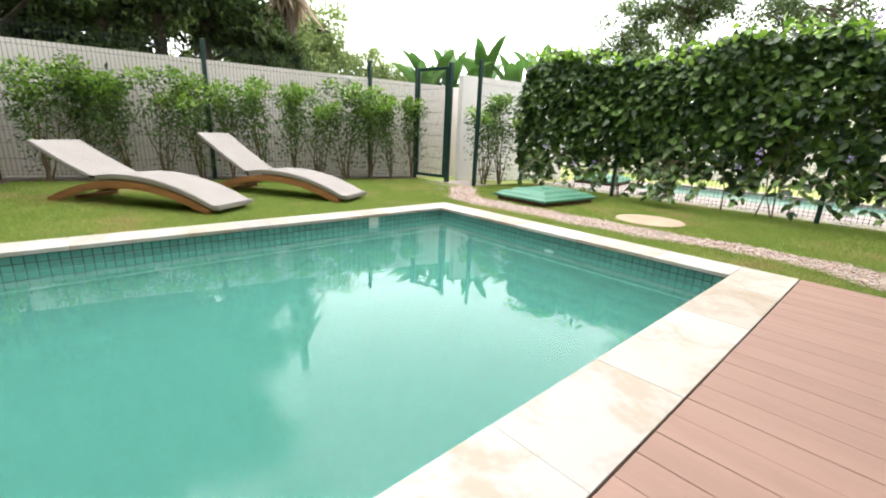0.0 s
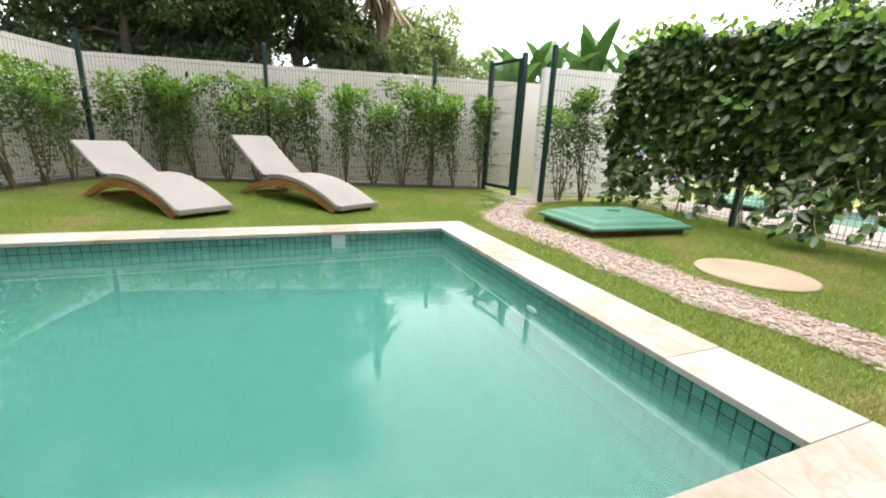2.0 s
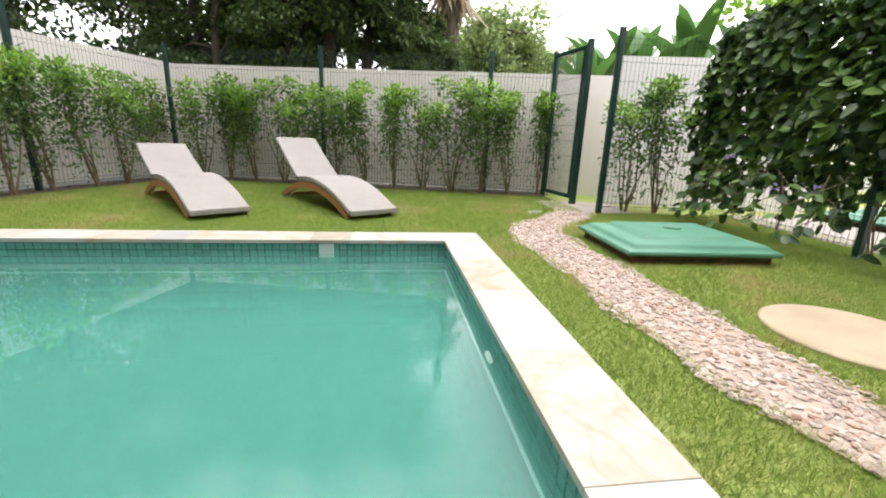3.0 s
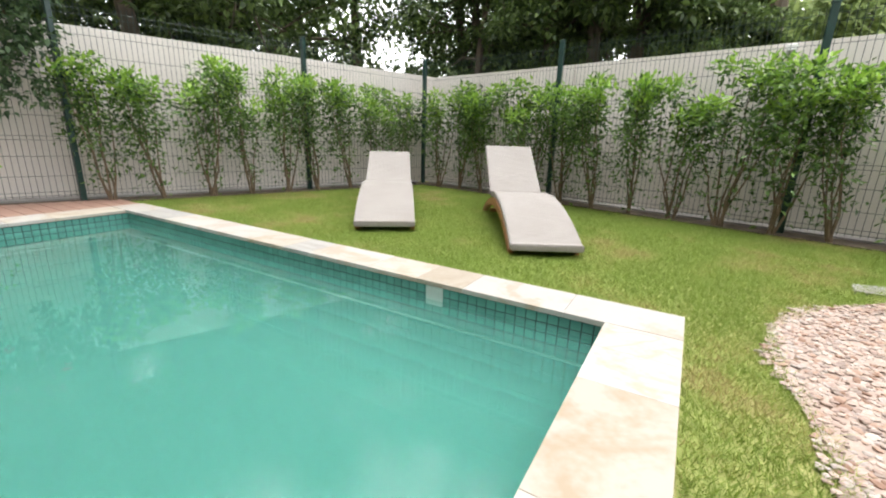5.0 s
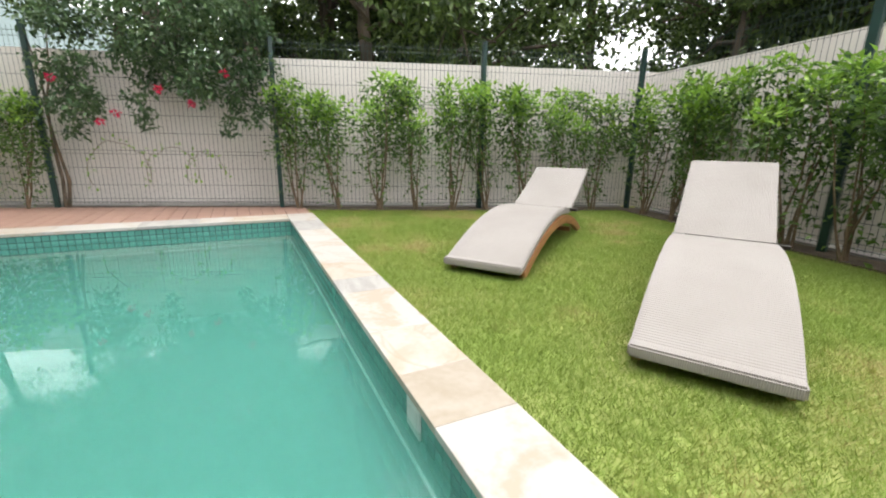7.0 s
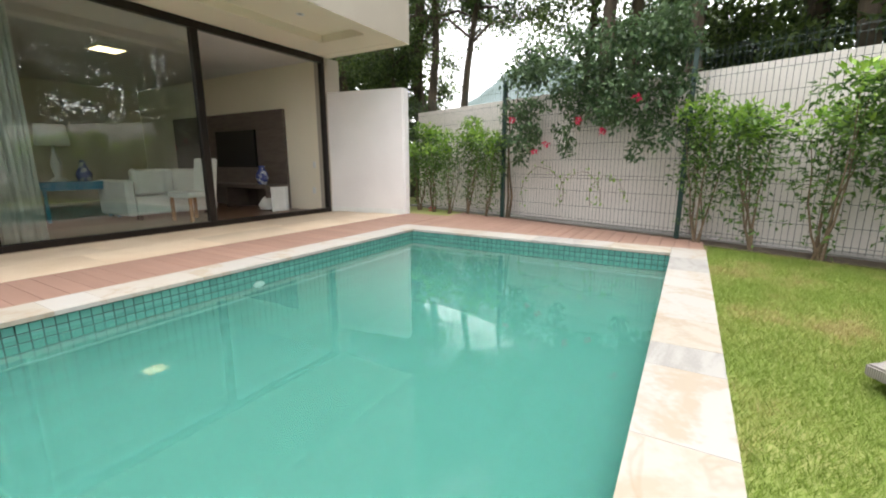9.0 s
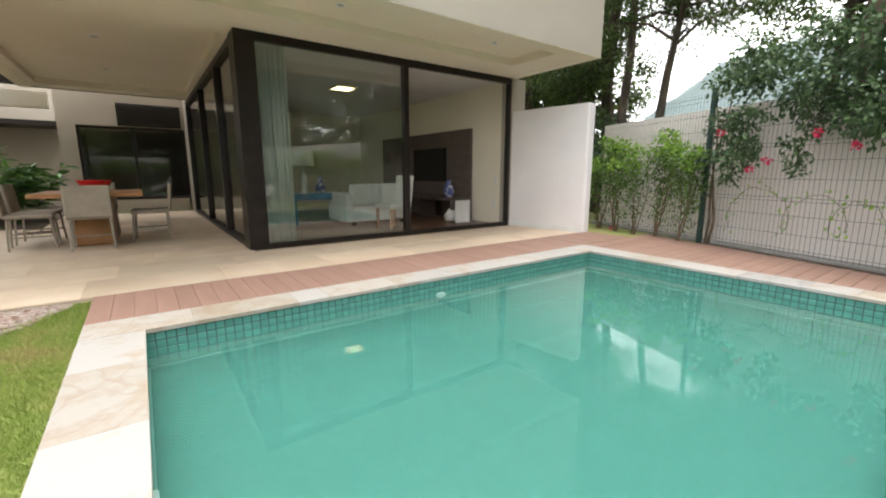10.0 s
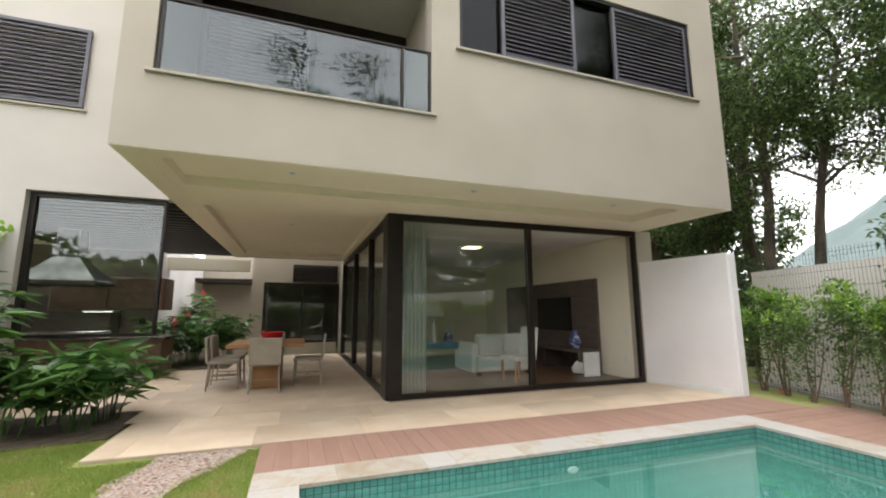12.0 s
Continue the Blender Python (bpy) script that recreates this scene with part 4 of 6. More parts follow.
def kitchen():
    w = thing("window_4", pl(0, 0), "tall dark framed kitchen glazing", "window", kind="structure")
    y0, y1 = YW - 0.18, YW - 0.10
    part("window_frame", bx((KX0, y0, KZ - 0.05), (KX1, y1, KZ)), M_FRAME, w)
    part("window_frame", bx((KX1 - 0.06, y0, 0.9), (KX1, y1, KZ - 0.05)), M_FRAME, w)
    part("window_frame", bx((KX0, y0, 0.9), (KX0 + 0.03, y1, KZ - 0.05)), M_FRAME, w)
    part("window_sill", bx((KX0, y0, 0.86), (KX1, y1, 0.9)), M_FRAME, w)
    pane("pane", (KX0 + 0.03, YW - 0.145, 0.9), (KX1 - 0.06, YW - 0.135, KZ - 0.05), w, M_KITCHENGLASS)
    l = thing("window_5", pl(0, 0), "upper window with a closed dark louvred shutter", "window", kind="structure")
    louvre(l, 2.73, 4.6, 3.71, 4.78, YW + 0.024)
    part("window_sill", bx((2.69, YW, 3.67), (4.64, YW + 0.04, 3.695), 0.003), M_RENDER, l)
    c = thing("barbecue_counter", pl(0, 0), "brown stone barbecue counter with a dark granite top", "counter")
    part("body", bx((2.3, -6.4, 0.0), (5.2, -5.6, 0.68), 0.01), M_BROWNSTONE, c)
    part("worktop", bx((2.25, -6.45, 0.68), (5.2, -5.55, 0.73), 0.006), M_GRANITE, c)
    part("grill", bx((3.3, -6.3, 0.73), (4.5, -5.75, 0.82), 0.01), M_STEEL, c)
    hd = thing("range_hood", pl(3.8, -5.7, 1.62), "brushed steel funnel range hood", "range hood")
    b = bmesh.new()
    prof = [(0.0, 0.55, 0.42), (0.06, 0.55, 0.42), (0.2, 0.42, 0.33), (0.48, 0.18, 0.16), (0.98, 0.16, 0.14)]
    rings = [[b.verts.new((sx * a, sy * c_, z)) for sx, sy in ((-1, -1), (1, -1), (1, 1), (-1, 1))] for z, a, c_ in prof]
    for r0, r1 in zip(rings, rings[1:]):
        for k in range(4):
            b.faces.new((r0[k], r0[(k + 1) % 4], r1[(k + 1) % 4], r1[k]))
    b.faces.new(rings[-1])
    bmesh.ops.bevel(b, geom=list(b.edges), offset=0.01, segments=1, affect="EDGES")
    part("hood", b, M_HOODSTEEL, hd)
    cab = thing("wall_cabinet", pl(3.4, -6.6, 1.2, -90), "brown wooden wall cabinet", "cabinet")
    part("body", bx((-0.3, -0.9, 0.0), (0.3, 0.9, 0.62), 0.008), M_BROWNSTONE, cab)
    for i in range(2):
        part("door", bx((-0.325, -0.88 + 0.9 * i, 0.02), (-0.305, -0.02 + 0.9 * i, 0.6), 0.004), M_BROWNSTONE, cab)
    bw = thing("oven_wall", pl(4.6, -7.6, 0.0), "dark brick barbecue oven", "oven")
    part("body", bx((-0.9, -0.3, 0.0), (0.9, 0.3, 1.5), 0.01), M_GRANITE, bw)


kitchen()
kl = thing("strip_light", pl(3.6, -6.45, 1.178), "slim white strip light under the kitchen cabinet, switched on", "strip light")
part("housing", bx((-0.24, -0.03, 0.0), (0.24, 0.03, 0.025), 0.004), M_PLASTIC, kl)
part("tube", bx((-0.22, -0.02, -0.012), (0.22, 0.02, -0.001), 0.003), M_TUBE, kl)
kd = bpy.data.lights.new("strip_light_lamp", "AREA")
kd.shape, kd.size, kd.size_y, kd.energy, kd.color = "RECTANGLE", 0.48, 0.05, 3, (1.0, 0.95, 0.88)
ko = new("strip_light_lamp", kd)
ko.matrix_world = pl(3.6, -6.45, 1.15)

# court behind the terrace
joined("wall_court_back", [
    ((-1.12, -9.6, 1.98), (1.25, -9.4, 3.4)), ((0.95, -9.6, -0.02), (1.25, -9.4, 1.98)), ((-1.06, -9.6, -0.02), (0.95, -9.4, 0.3))], M_RENDER, "beige rendered wall behind the terrace")
wall("wall_court_west", (-1.4, -9.6, -0.02), (-1.12, -8.8, 3.4), M_RENDER, "beige rendered wall beside the court")
wall("wall_court_east", (3.1, -13.0, -0.02), (3.25, -8.2, 2.9), M_WHITEWALL, "white court wall")
wall("canopy_court", (1.3, -12.8, 2.1), (3.1, -11.6, 2.22), M_FRAME, "dark flat canopy at the end of the court", "canopy")
wall("wall_court_end", (-1.2, -13.0, -0.02), (3.1, -12.8, 3.4), M_RENDER, "beige end wall of the court")
wall("court_bed", (1.35, -12.8, -0.06), (3.1, -6.7, 0.012), M_SOIL, "dark soil planting bed in the court", "soil bed")
wcourt = thing("window_6", pl(0, 0), "dark framed glazing across the court", "window", kind="structure")
for lo, hi in (((-1.06, -9.52, 1.92), (0.95, -9.44, 1.98)), ((-1.06, -9.52, 0.3), (0.95, -9.44, 0.36)), ((0.89, -9.52, 0.36), (0.95, -9.44, 1.92)), ((-0.1, -9.52, 0.36), (-0.04, -9.44, 1.92))):
    part("window_frame", bx(lo, hi), M_FRAME, wcourt)
pane("pane", (-1.06, -9.49, 0.36), (0.89, -9.48, 1.92), wcourt, M_KITCHENGLASS)
wall("room_court", (-1.3, -11.8, -0.02), (0.95, -11.6, 2.2), M_PANEL, "dark brown room wall behind the court glazing")
# Ceiling and side walls added to keep sky light out of this room.
wall("ceiling_court_room", (-1.3, -11.6, 2.2), (0.95, -9.6, 2.32), M_SOFFIT, "unseen cream ceiling added to darken the room across the court", "ceiling")
wall("room_court_east", (0.95, -11.8, -0.02), (1.1, -9.6, 2.32), M_RENDER, "beige side wall added to darken the room across the court")
wall("room_court_west", (-1.45, -11.8, -0.02), (-1.3, -9.4, 2.32), M_RENDER, "beige side wall added to darken the room across the court")
perg = thing("pergola", pl(0, 0), "dark wooden pergola slats over the passage", "pergola")
for i in range(23):
    part("slat", bx((1.63, -3.35 - i * 0.23, 2.56), (4.88, -3.29 - i * 0.23, 2.66), 0.004), M_FRAME, perg)
for xx in (1.64, 3.2, 4.78):
    part("beam", bx((xx, -8.55, 2.66), (xx + 0.07, -3.25, 2.78), 0.004), M_FRAME, perg)
wall("beam_court", (1.25, -8.85, 2.2), (3.3, -8.6, 2.5), M_SOFFIT, "cream rendered beam across the passage", "beam")
lou = thing("wall_louvre", pl(0, 0), "dark louvred grille on the court wall", "grille")
part("backing", bx((-1.04, -9.399, 2.0), (0.2, -9.385, 2.5)), M_BLACK, lou)
for i in range(8):
    part("slat", bx((-1.04, -9.384, 2.03 + i * 0.056), (0.2, -9.34, 2.06 + i * 0.056), 0.003), M_FRAME, lou)

# ---- dining set on the terrace ----
table = thing("dining_table", pl(0.46, -4.35, 0), "honey wooden dining table on a solid wood block", "table")
part("tabletop", bx((-0.55, -0.65, 0.63), (0.55, 0.65, 0.68), 0.008), M_TABLEWOOD, table)
part("pedestal", bx((-0.2, -0.35, 0.0), (0.2, 0.35, 0.63), 0.012), M_TABLEWOOD, table)
bowl = part("bowl", lathe([(0.0, 0.0), (0.12, 0.0), (0.19, 0.15), (0.195, 0.156), (0.178, 0.15), (0.11, 0.02), (0.0, 0.018)], 24), M_REDPLASTIC, at=pl(0.42, -4.35, 0.68), smooth=True)
tagged(bowl, "red bowl on the dining table", "bowl")


def dining_chair(at):
    c = thing("dining_chair", at, "taupe upholstered dining chair with thin metal legs", "chair", "chairs round the table")
    part("seat", bx((-0.22, -0.22, 0.38), (0.22, 0.22, 0.43), 0.012), M_FABRIC, c)
    b = bx((-0.22, -0.02, 0.0), (0.22, 0.02, 0.385), 0.012, Matrix.Translation((0, 0.22, 0.40)) @ Matrix.Rotation(radians(-6), 4, "X"))
    part("backrest", b, M_FABRIC, c)
    for sx in (-1, 1):
        for sy in (-1, 1):
            b = bmesh.new()
            tube(b, [(sx * 0.19, sy * 0.19, 0.38), (sx * 0.205, sy * 0.215, 0.0)], [0.014, 0.012], 8)
            part("leg", b, M_FABRIC, c)
        part("stretcher", bx((sx * 0.2 - 0.008, -0.19, 0.15), (sx * 0.2 + 0.008, 0.19, 0.166)), M_FABRIC, c)
    part("stretcher", bx((-0.19, -0.008, 0.15), (0.19, 0.008, 0.166)), M_FABRIC, c)
    return c


ch = dining_chair(pl(0.46, -3.74, 0, 2))
for x, y, r in ((1.08, -4.2, -84), (-0.16, -4.2, 86), (0.46, -5.0, 180), (1.08, -4.75, -92)):
    copy_thing(ch, pl(x, y, 0, r))

# ---- living room ----
panel = thing("tv_panel", pl(0, 0), "grey-brown wooden television wall panel", "wall panel")
for i in range(4):
    part("board", bx((-5.435, -7.1 + 0.9125 * i, 0.0), (-5.38, -6.1905 + 0.9125 * i, 1.78), 0.004), M_PANEL, panel)
tv = thing("television", pl(-5.375, -4.85, 0.75), "black flat television on the wooden panel", "television")
part("screen", bx((0.0, -0.62, 0.0), (0.05, 0.62, 0.7), 0.008), M_BLACK, tv)
bench = thing("media_bench", pl(-5.13, -4.62, 0), "low grey-brown media bench", "bench")
part("top", bx((-0.24, -1.2, 0.38), (0.24, 1.2, 0.44), 0.006), M_PANEL, bench)
for yy in (-1.15, 0.0, 1.15):
    part("support", bx((-0.22, yy - 0.03, 0.0), (0.22, yy + 0.03, 0.38), 0.004), M_PANEL, bench)
vase = part("vase", lathe([(0.0, 0.0), (0.07, 0.0), (0.11, 0.12), (0.10, 0.2), (0.045, 0.29), (0.06, 0.33), (0.05, 0.34), (0.0, 0.34)], 22), M_BLUEWHITE, at=pl(-5.1, -3.78, 0.44), smooth=True)
tagged(vase, "tall blue and white china vase", "vase")
pic = thing("picture_frame", pl(-4.98, -3.18, 0), "small empty white picture frame leaning on the floor", "picture frame")
for lo, hi in (((-0.17, -0.02, 0.0), (-0.13, 0.01, 0.42)), ((0.13, -0.02, 0.0), (0.17, 0.01, 0.42)), ((-0.13, -0.02, 0.0), (0.13, 0.01, 0.04)), ((-0.13, -0.02, 0.38), (0.13, 0.01, 0.42))):
    part("frame", bx(lo, hi, 0.004), M_PLASTIC, pic)
part("backing", bx((-0.13, -0.018, 0.04), (0.13, -0.006, 0.38)), M_SOFA, pic)
# A white cloth draped off the bench, simplified to a turned heap.
cloth = part("cushion", lathe([(0.0, 0.0), (0.12, 0.02), (0.15, 0.1), (0.08, 0.2), (0.02, 0.26), (0.0, 0.265)], 14), M_SOFA, at=pl(-4.95, -3.5, 0), smooth=True)
tagged(cloth, "white cloth draped off the media bench, built as a rounded heap", "cushion")


def sofa():
    s = thing("sofa", pl(-3.62, -4.34, 0), "white linen sofa seen from its back", "sofa")
    part("base", bx((-0.54, -0.45, 0.06), (0.54, 0.40, 0.36), 0.03), M_SOFA, s)
    for sx in (-1, 1):
        part("backrest", bx((sx * 0.272 - 0.268, 0.28, 0.36), (sx * 0.272 + 0.268, 0.46, 0.735), 0.035), M_SOFA, s)
        part("armrest", bx((sx * 0.60 - 0.06, -0.45, 0.06), (sx * 0.60 + 0.06, 0.46, 0.58), 0.03), M_SOFA, s)
        part("cushion", bx((sx * 0.27 - 0.26, -0.45, 0.36), (sx * 0.27 + 0.26, 0.27, 0.47), 0.03), M_SOFA, s)
        for yy in (-0.38, 0.38):
            part("leg", bx((sx * 0.5 - 0.03, yy - 0.03, 0.0), (sx * 0.5 + 0.03, yy + 0.03, 0.06)), M_FRAME, s)


sofa()
con = thing("console_table", pl(-2.70, -4.72, 0), "blue lacquered wooden console table", "console table")
part("top", bx((-0.46, -0.18, 0.52), (0.46, 0.18, 0.56), 0.006), M_BLUE, con)
part("apron", bx((-0.43, -0.16, 0.44), (0.43, 0.16, 0.52), 0.004), M_BLUE, con)
for sx in (-1, 1):
    for sy in (-1, 1):
        part("leg", bx((sx * 0.41 - 0.02, sy * 0.14 - 0.02, 0.0), (sx * 0.41 + 0.02, sy * 0.14 + 0.02, 0.44), 0.004), M_BLUE, con)
lamp = thing("table_lamp", pl(-2.51, -4.72, 0.56), "white turned table lamp with a drum shade", "lamp")
part("base", lathe([(0.0, 0.0), (0.09, 0.0), (0.09, 0.03), (0.035, 0.07), (0.055, 0.18), (0.06, 0.26), (0.02, 0.4), (0.025, 0.52), (0.0, 0.52)], 20), M_PLASTIC, lamp, smooth=True)
part("shade", lathe([(0.17, 0.5), (0.19, 0.5), (0.165, 0.78), (0.15, 0.78)], 28), M_SOFA, lamp, "white drum shade", smooth=True)
jar = part("glass_jar", lathe([(0.0, 0.0), (0.08, 0.0), (0.1, 0.1), (0.05, 0.2), (0.03, 0.3), (0.0, 0.31)], 18), M_BLUEWHITE, at=pl(-2.80, -4.70, 0.56), smooth=True)
tagged(jar, "blue-grey china jar on the console table", "jar")


def parlour_chair():
    c = thing("parlour_chair", pl(-3.52, -3.25, 0, 100), "white upholstered chair with brown wooden legs", "chair")
    part("seat", bx((-0.21, -0.22, 0.34), (0.21, 0.2, 0.42), 0.015), M_SOFA, c)
    part("backrest", bx((-0.21, -0.03, 0.0), (0.21, 0.03, 0.55), 0.015, Matrix.Translation((0, 0.21, 0.34)) @ Matrix.Rotation(radians(-8), 4, "X")), M_SOFA, c)
    for sx in (-1, 1):
        for sy in (-1, 1):
            part("leg", bx((sx * 0.18 - 0.02, sy * 0.18 - 0.02, 0.0), (sx * 0.18 + 0.02, sy * 0.18 + 0.02, 0.34), 0.004), M_TABLEWOOD, c, "brown wooden leg")


parlour_chair()
for y, z in ((-2.82, 0.29), (-2.78, 0.74)):
    so = thing("wall_socket", pl(-5.44, y, z), "small white wall socket plate", "socket", "wall sockets")
    part("plate", bx((0.0, -0.035, 0.0), (0.008, 0.035, 0.11), 0.002), M_PLASTIC, so)


def curtain(x0, x1, y):
    bm = bmesh.new()
    n = 60
    rows = []
    for i in range(n + 1):
        u = i / n
        rows.append([bm.verts.new((x0 + (x1 - x0) * u, y + 0.035 * math.sin(u * 38) + 0.012 * math.sin(u * 91), z)) for z in (0.01, 1.2, 2.48)])
    for a, c in zip(rows, rows[1:]):
        for k in range(2):
            bm.faces.new((a[k], c[k], c[k + 1], a[k + 1]))
    bmesh.ops.solidify(bm, geom=bm.faces, thickness=0.004)
    o = part("curtain", bm, M_SHEER, smooth=True)
    tagged(o, "white curtain drawn back beside the glazing", "curtain")


curtain(-1.33, -1.68, -2.55)
cl = thing("ceiling_lamp", pl(-3.33, -4.7, 2.5), "square warm ceiling lamp, switched on", "ceiling light")
part("frame", bx((-0.2, -0.2, -0.03), (0.2, 0.2, 0.0), 0.004), M_PLASTIC, cl)
part("diffuser", bx((-0.17, -0.17, -0.036), (0.17, 0.17, -0.031)), M_LIT, cl)

# ---- planting ----
def shrub(label):
    """A young ficus: a fan of thin stems and a narrow leafy head, brighter at the tips."""
    s = thing("shrub", pl(0, 0), label, "shrub", "shrubs along the fence")
    tips = []
    for i in range(6):
        a = rg.uniform(0, 6.28)
        sp = rg.uniform(0.08, 0.26)
        h = rg.uniform(1.0, 1.42)
        pts = [(math.cos(a) * sp * u ** 0.8 + rg.normal() * 0.018, math.sin(a) * sp * 0.7 * u ** 0.8 + rg.normal() * 0.018, h * u - 0.04) for u in (0, 0.25, 0.5, 0.75, 1)]
        part("stem", tube(bmesh.new(), pts, [0.012, 0.008, 0.006, 0.004, 0.002], 5), M_STEM, s)
        tips.append(np.array(pts))
    P, D = [], []
    for t in tips:
        for k in range(1, 5):
            p, d = blob((0, 6, 22, 54, 76)[k], t[k] + rg.normal(size=3) * 0.05, ((0.1, 0.1, 0.17, 0.19, 0.17)[k], 0.14, (0.1, 0.16, 0.2, 0.17, 0.15)[k]))
            P.append(p), D.append(d)
    P, D = np.concatenate(P), np.concatenate(D)
    n = len(P)
    new_leaves = leaves_mesh("foliage", P, scatter_dirs(n, D, 0.4, -0.1), ups_for(n), rg.uniform(0.042, 0.07, n), rg.uniform(0.022, 0.032, n), M_SHRUB)
    o = new("foliage", new_leaves)
    o.parent = s
    P, D = [], []
    for t in tips:
        p, d = blob(50, t[4] + np.array([0, 0, 0.10]), (0.14, 0.12, 0.11))
        P.append(p), D.append(d)
    P, D = np.concatenate(P), np.concatenate(D)
    n = len(P)
    o = new("young_foliage", leaves_mesh("young_foliage", P, scatter_dirs(n, D, 0.4, 0.7), ups_for(n), rg.uniform(0.05, 0.085, n), rg.uniform(0.024, 0.036, n), M_SHRUBTOP))
    o.parent = s
    return s


def plant_row(protos, places):
    used = set()
    for i, (x, y, sc) in enumerate(places):
        p = protos[i % len(protos)]
        m = pl(x, y, -0.03, rg.uniform(0, 360)) @ Matrix.Diagonal((sc * rg.uniform(1.05, 1.3), sc * rg.uniform(1.05, 1.3), sc, 1))
        if i < len(protos):
            p.matrix_basis = m
        else:
            c = copy_thing(p, Matrix())
            c.matrix_basis = m


protos = [shrub("young leafy shrub with bright tips along the wire fence") for _ in range(5)]
row = []
for y in np.arange(3.1, 7.05, 0.44):
    row.append((west_x(y) + 0.13 + rg.normal() * 0.03, y, rg.uniform(0.95, 1.1)))
for x in np.arange(-3.35, 1.85, 0.43):
    row.append((x, north_y(x) - 0.14 + rg.normal() * 0.03, rg.uniform(0.94, 1.08)))
for y in np.arange(-1.35, 0.62, 0.4):
    row.append((west_x(y) + 0.16, y, rg.uniform(0.88, 1.0)))
row += [(2.47, 4.52, 1.0), (2.87, 4.50, 1.02)]
plant_row(protos, row)


def vine():
    """The broad-leaved vine that covers the east fence."""
    n = 14500
    y = rg.uniform(-3.2, 4.35, n)
    top = 2.08 + 0.12 * np.sin(y * 2.1) + 0.08 * np.sin(y * 5.3 + 1)
    bot = np.interp(y, [-3, 0.0, 2.4, 3.4, 4.35], [0.34, 0.35, 0.32, 0.26, 0.2]) + 0.1 * np.sin(y * 6.1) + 0.06 * np.sin(y * 13)
    u = rg.random(n) ** 0.68
    z = bot + (top - bot) * u
    fx = np.interp(y, [-2.5, 0, 2.5, 4.19], [3.58, 3.45, 3.3, 3.2])
    bulge = 0.16 + 0.12 * np.sin(y * 3.3 + z * 2) * np.sin(z * 3.7 + 0.5)
    x = fx - rg.random(n) ** 0.7 * (bulge + 0.12) * np.sin(np.clip(u, 0.08, 0.95) * 3.1) ** 0.5 + 0.12
    d = rg.normal(size=(n, 3)) * 0.55
    d[:, 2] -= 0.55
    d[:, 0] -= 0.35
    up = rg.normal(size=(n, 3)) * 0.45 + np.array([-0.9, 0, 0.75])
    hedge = thing("vine_hedge", pl(0, 0), "dense dark green broad-leaved vine over the fence", "hedge")
    o = new("foliage", leaves_mesh("foliage", np.stack([x, y, z], 1), d, up, rg.uniform(0.085, 0.165, n), rg.uniform(0.06, 0.11, n), M_VINE, 0.12, 0.2, long=True))
    o.parent = hedge
    k = 420
    yy = rg.uniform(-3, 4.2, k)
    tops = np.stack([np.interp(yy, [-2.5, 4.19], [3.45, 3.15]) - rg.random(k) * 0.25, yy, 1.97 + 0.12 * np.sin(yy * 2.1) + rg.random(k) * 0.16], 1)
    o = new("young_foliage", leaves_mesh("young_foliage", tops, scatter_dirs(k, None, 0, 0.4), ups_for(k), rg.uniform(0.07, 0.12, k), rg.uniform(0.05, 0.08, k), M_SHRUBTOP, 0.12, 0.2, long=True))
    o.parent = hedge
    for i in range(16):
        c = np.array([rg.uniform(2.98, 3.1), rg.uniform(-2.5, 4.0), rg.choice([rg.uniform(0.4, 0.8), rg.uniform(1.7, 2.2)])])
        p, dd = blob(7, c, (0.02, 0.02, 0.02))
        o = new("flower", leaves_mesh("flower", p, dd, ups_for(7), 0.04, 0.035, M_VIOLET))
        o.parent = hedge
        o["label"] = "pale violet flower"
    for i in range(9):
        y0 = rg.uniform(-2.8, 4.2)
        x0 = np.interp(y0, [-2.5, 4.19], [3.5, 3.16])
        pts = [(x0, y0, -0.03)]
        for s in range(1, 6):
            pts.append((x0 + rg.normal() * 0.02 - 0.02, y0 + rg.normal() * 0.05, s * 0.28))
        part("stem", tube(bmesh.new(), pts, [0.009, 0.008, 0.007, 0.006, 0.005, 0.003], 5), M_STEM, hedge)
    P, Dd = [], []
    for i in range(40):
        y0 = rg.uniform(-0.6, 4.0)
        x0 = np.interp(y0, [-2.5, 4.19], [3.3, 3.0])
        pts = [Vector((x0, y0, 0.62))]
        for s in range(5):
            pts.append(pts[-1] + Vector((-0.06 + rg.normal() * 0.03, rg.normal() * 0.08, -0.085 + rg.normal() * 0.02)))
        part("shoot", tube(bmesh.new(), pts, [0.004] * 6, 4), M_STEM, hedge)
        for p in pts[1:]:
            for q in range(2):
                P.append(p), Dd.append((-0.3 + rg.normal() * 0.5, rg.normal() * 0.7, -0.4 + rg.normal() * 0.3))
    n = len(P)
    o = new("foliage", leaves_mesh("foliage", np.array(P), np.array(Dd), rg.normal(size=(n, 3)) * 0.4 + np.array([-0.7, 0, 0.9]), rg.uniform(0.08, 0.14, n), rg.uniform(0.05, 0.09, n), M_VINE, 0.12, 0.2, long=True))
    o.parent = hedge


vine()


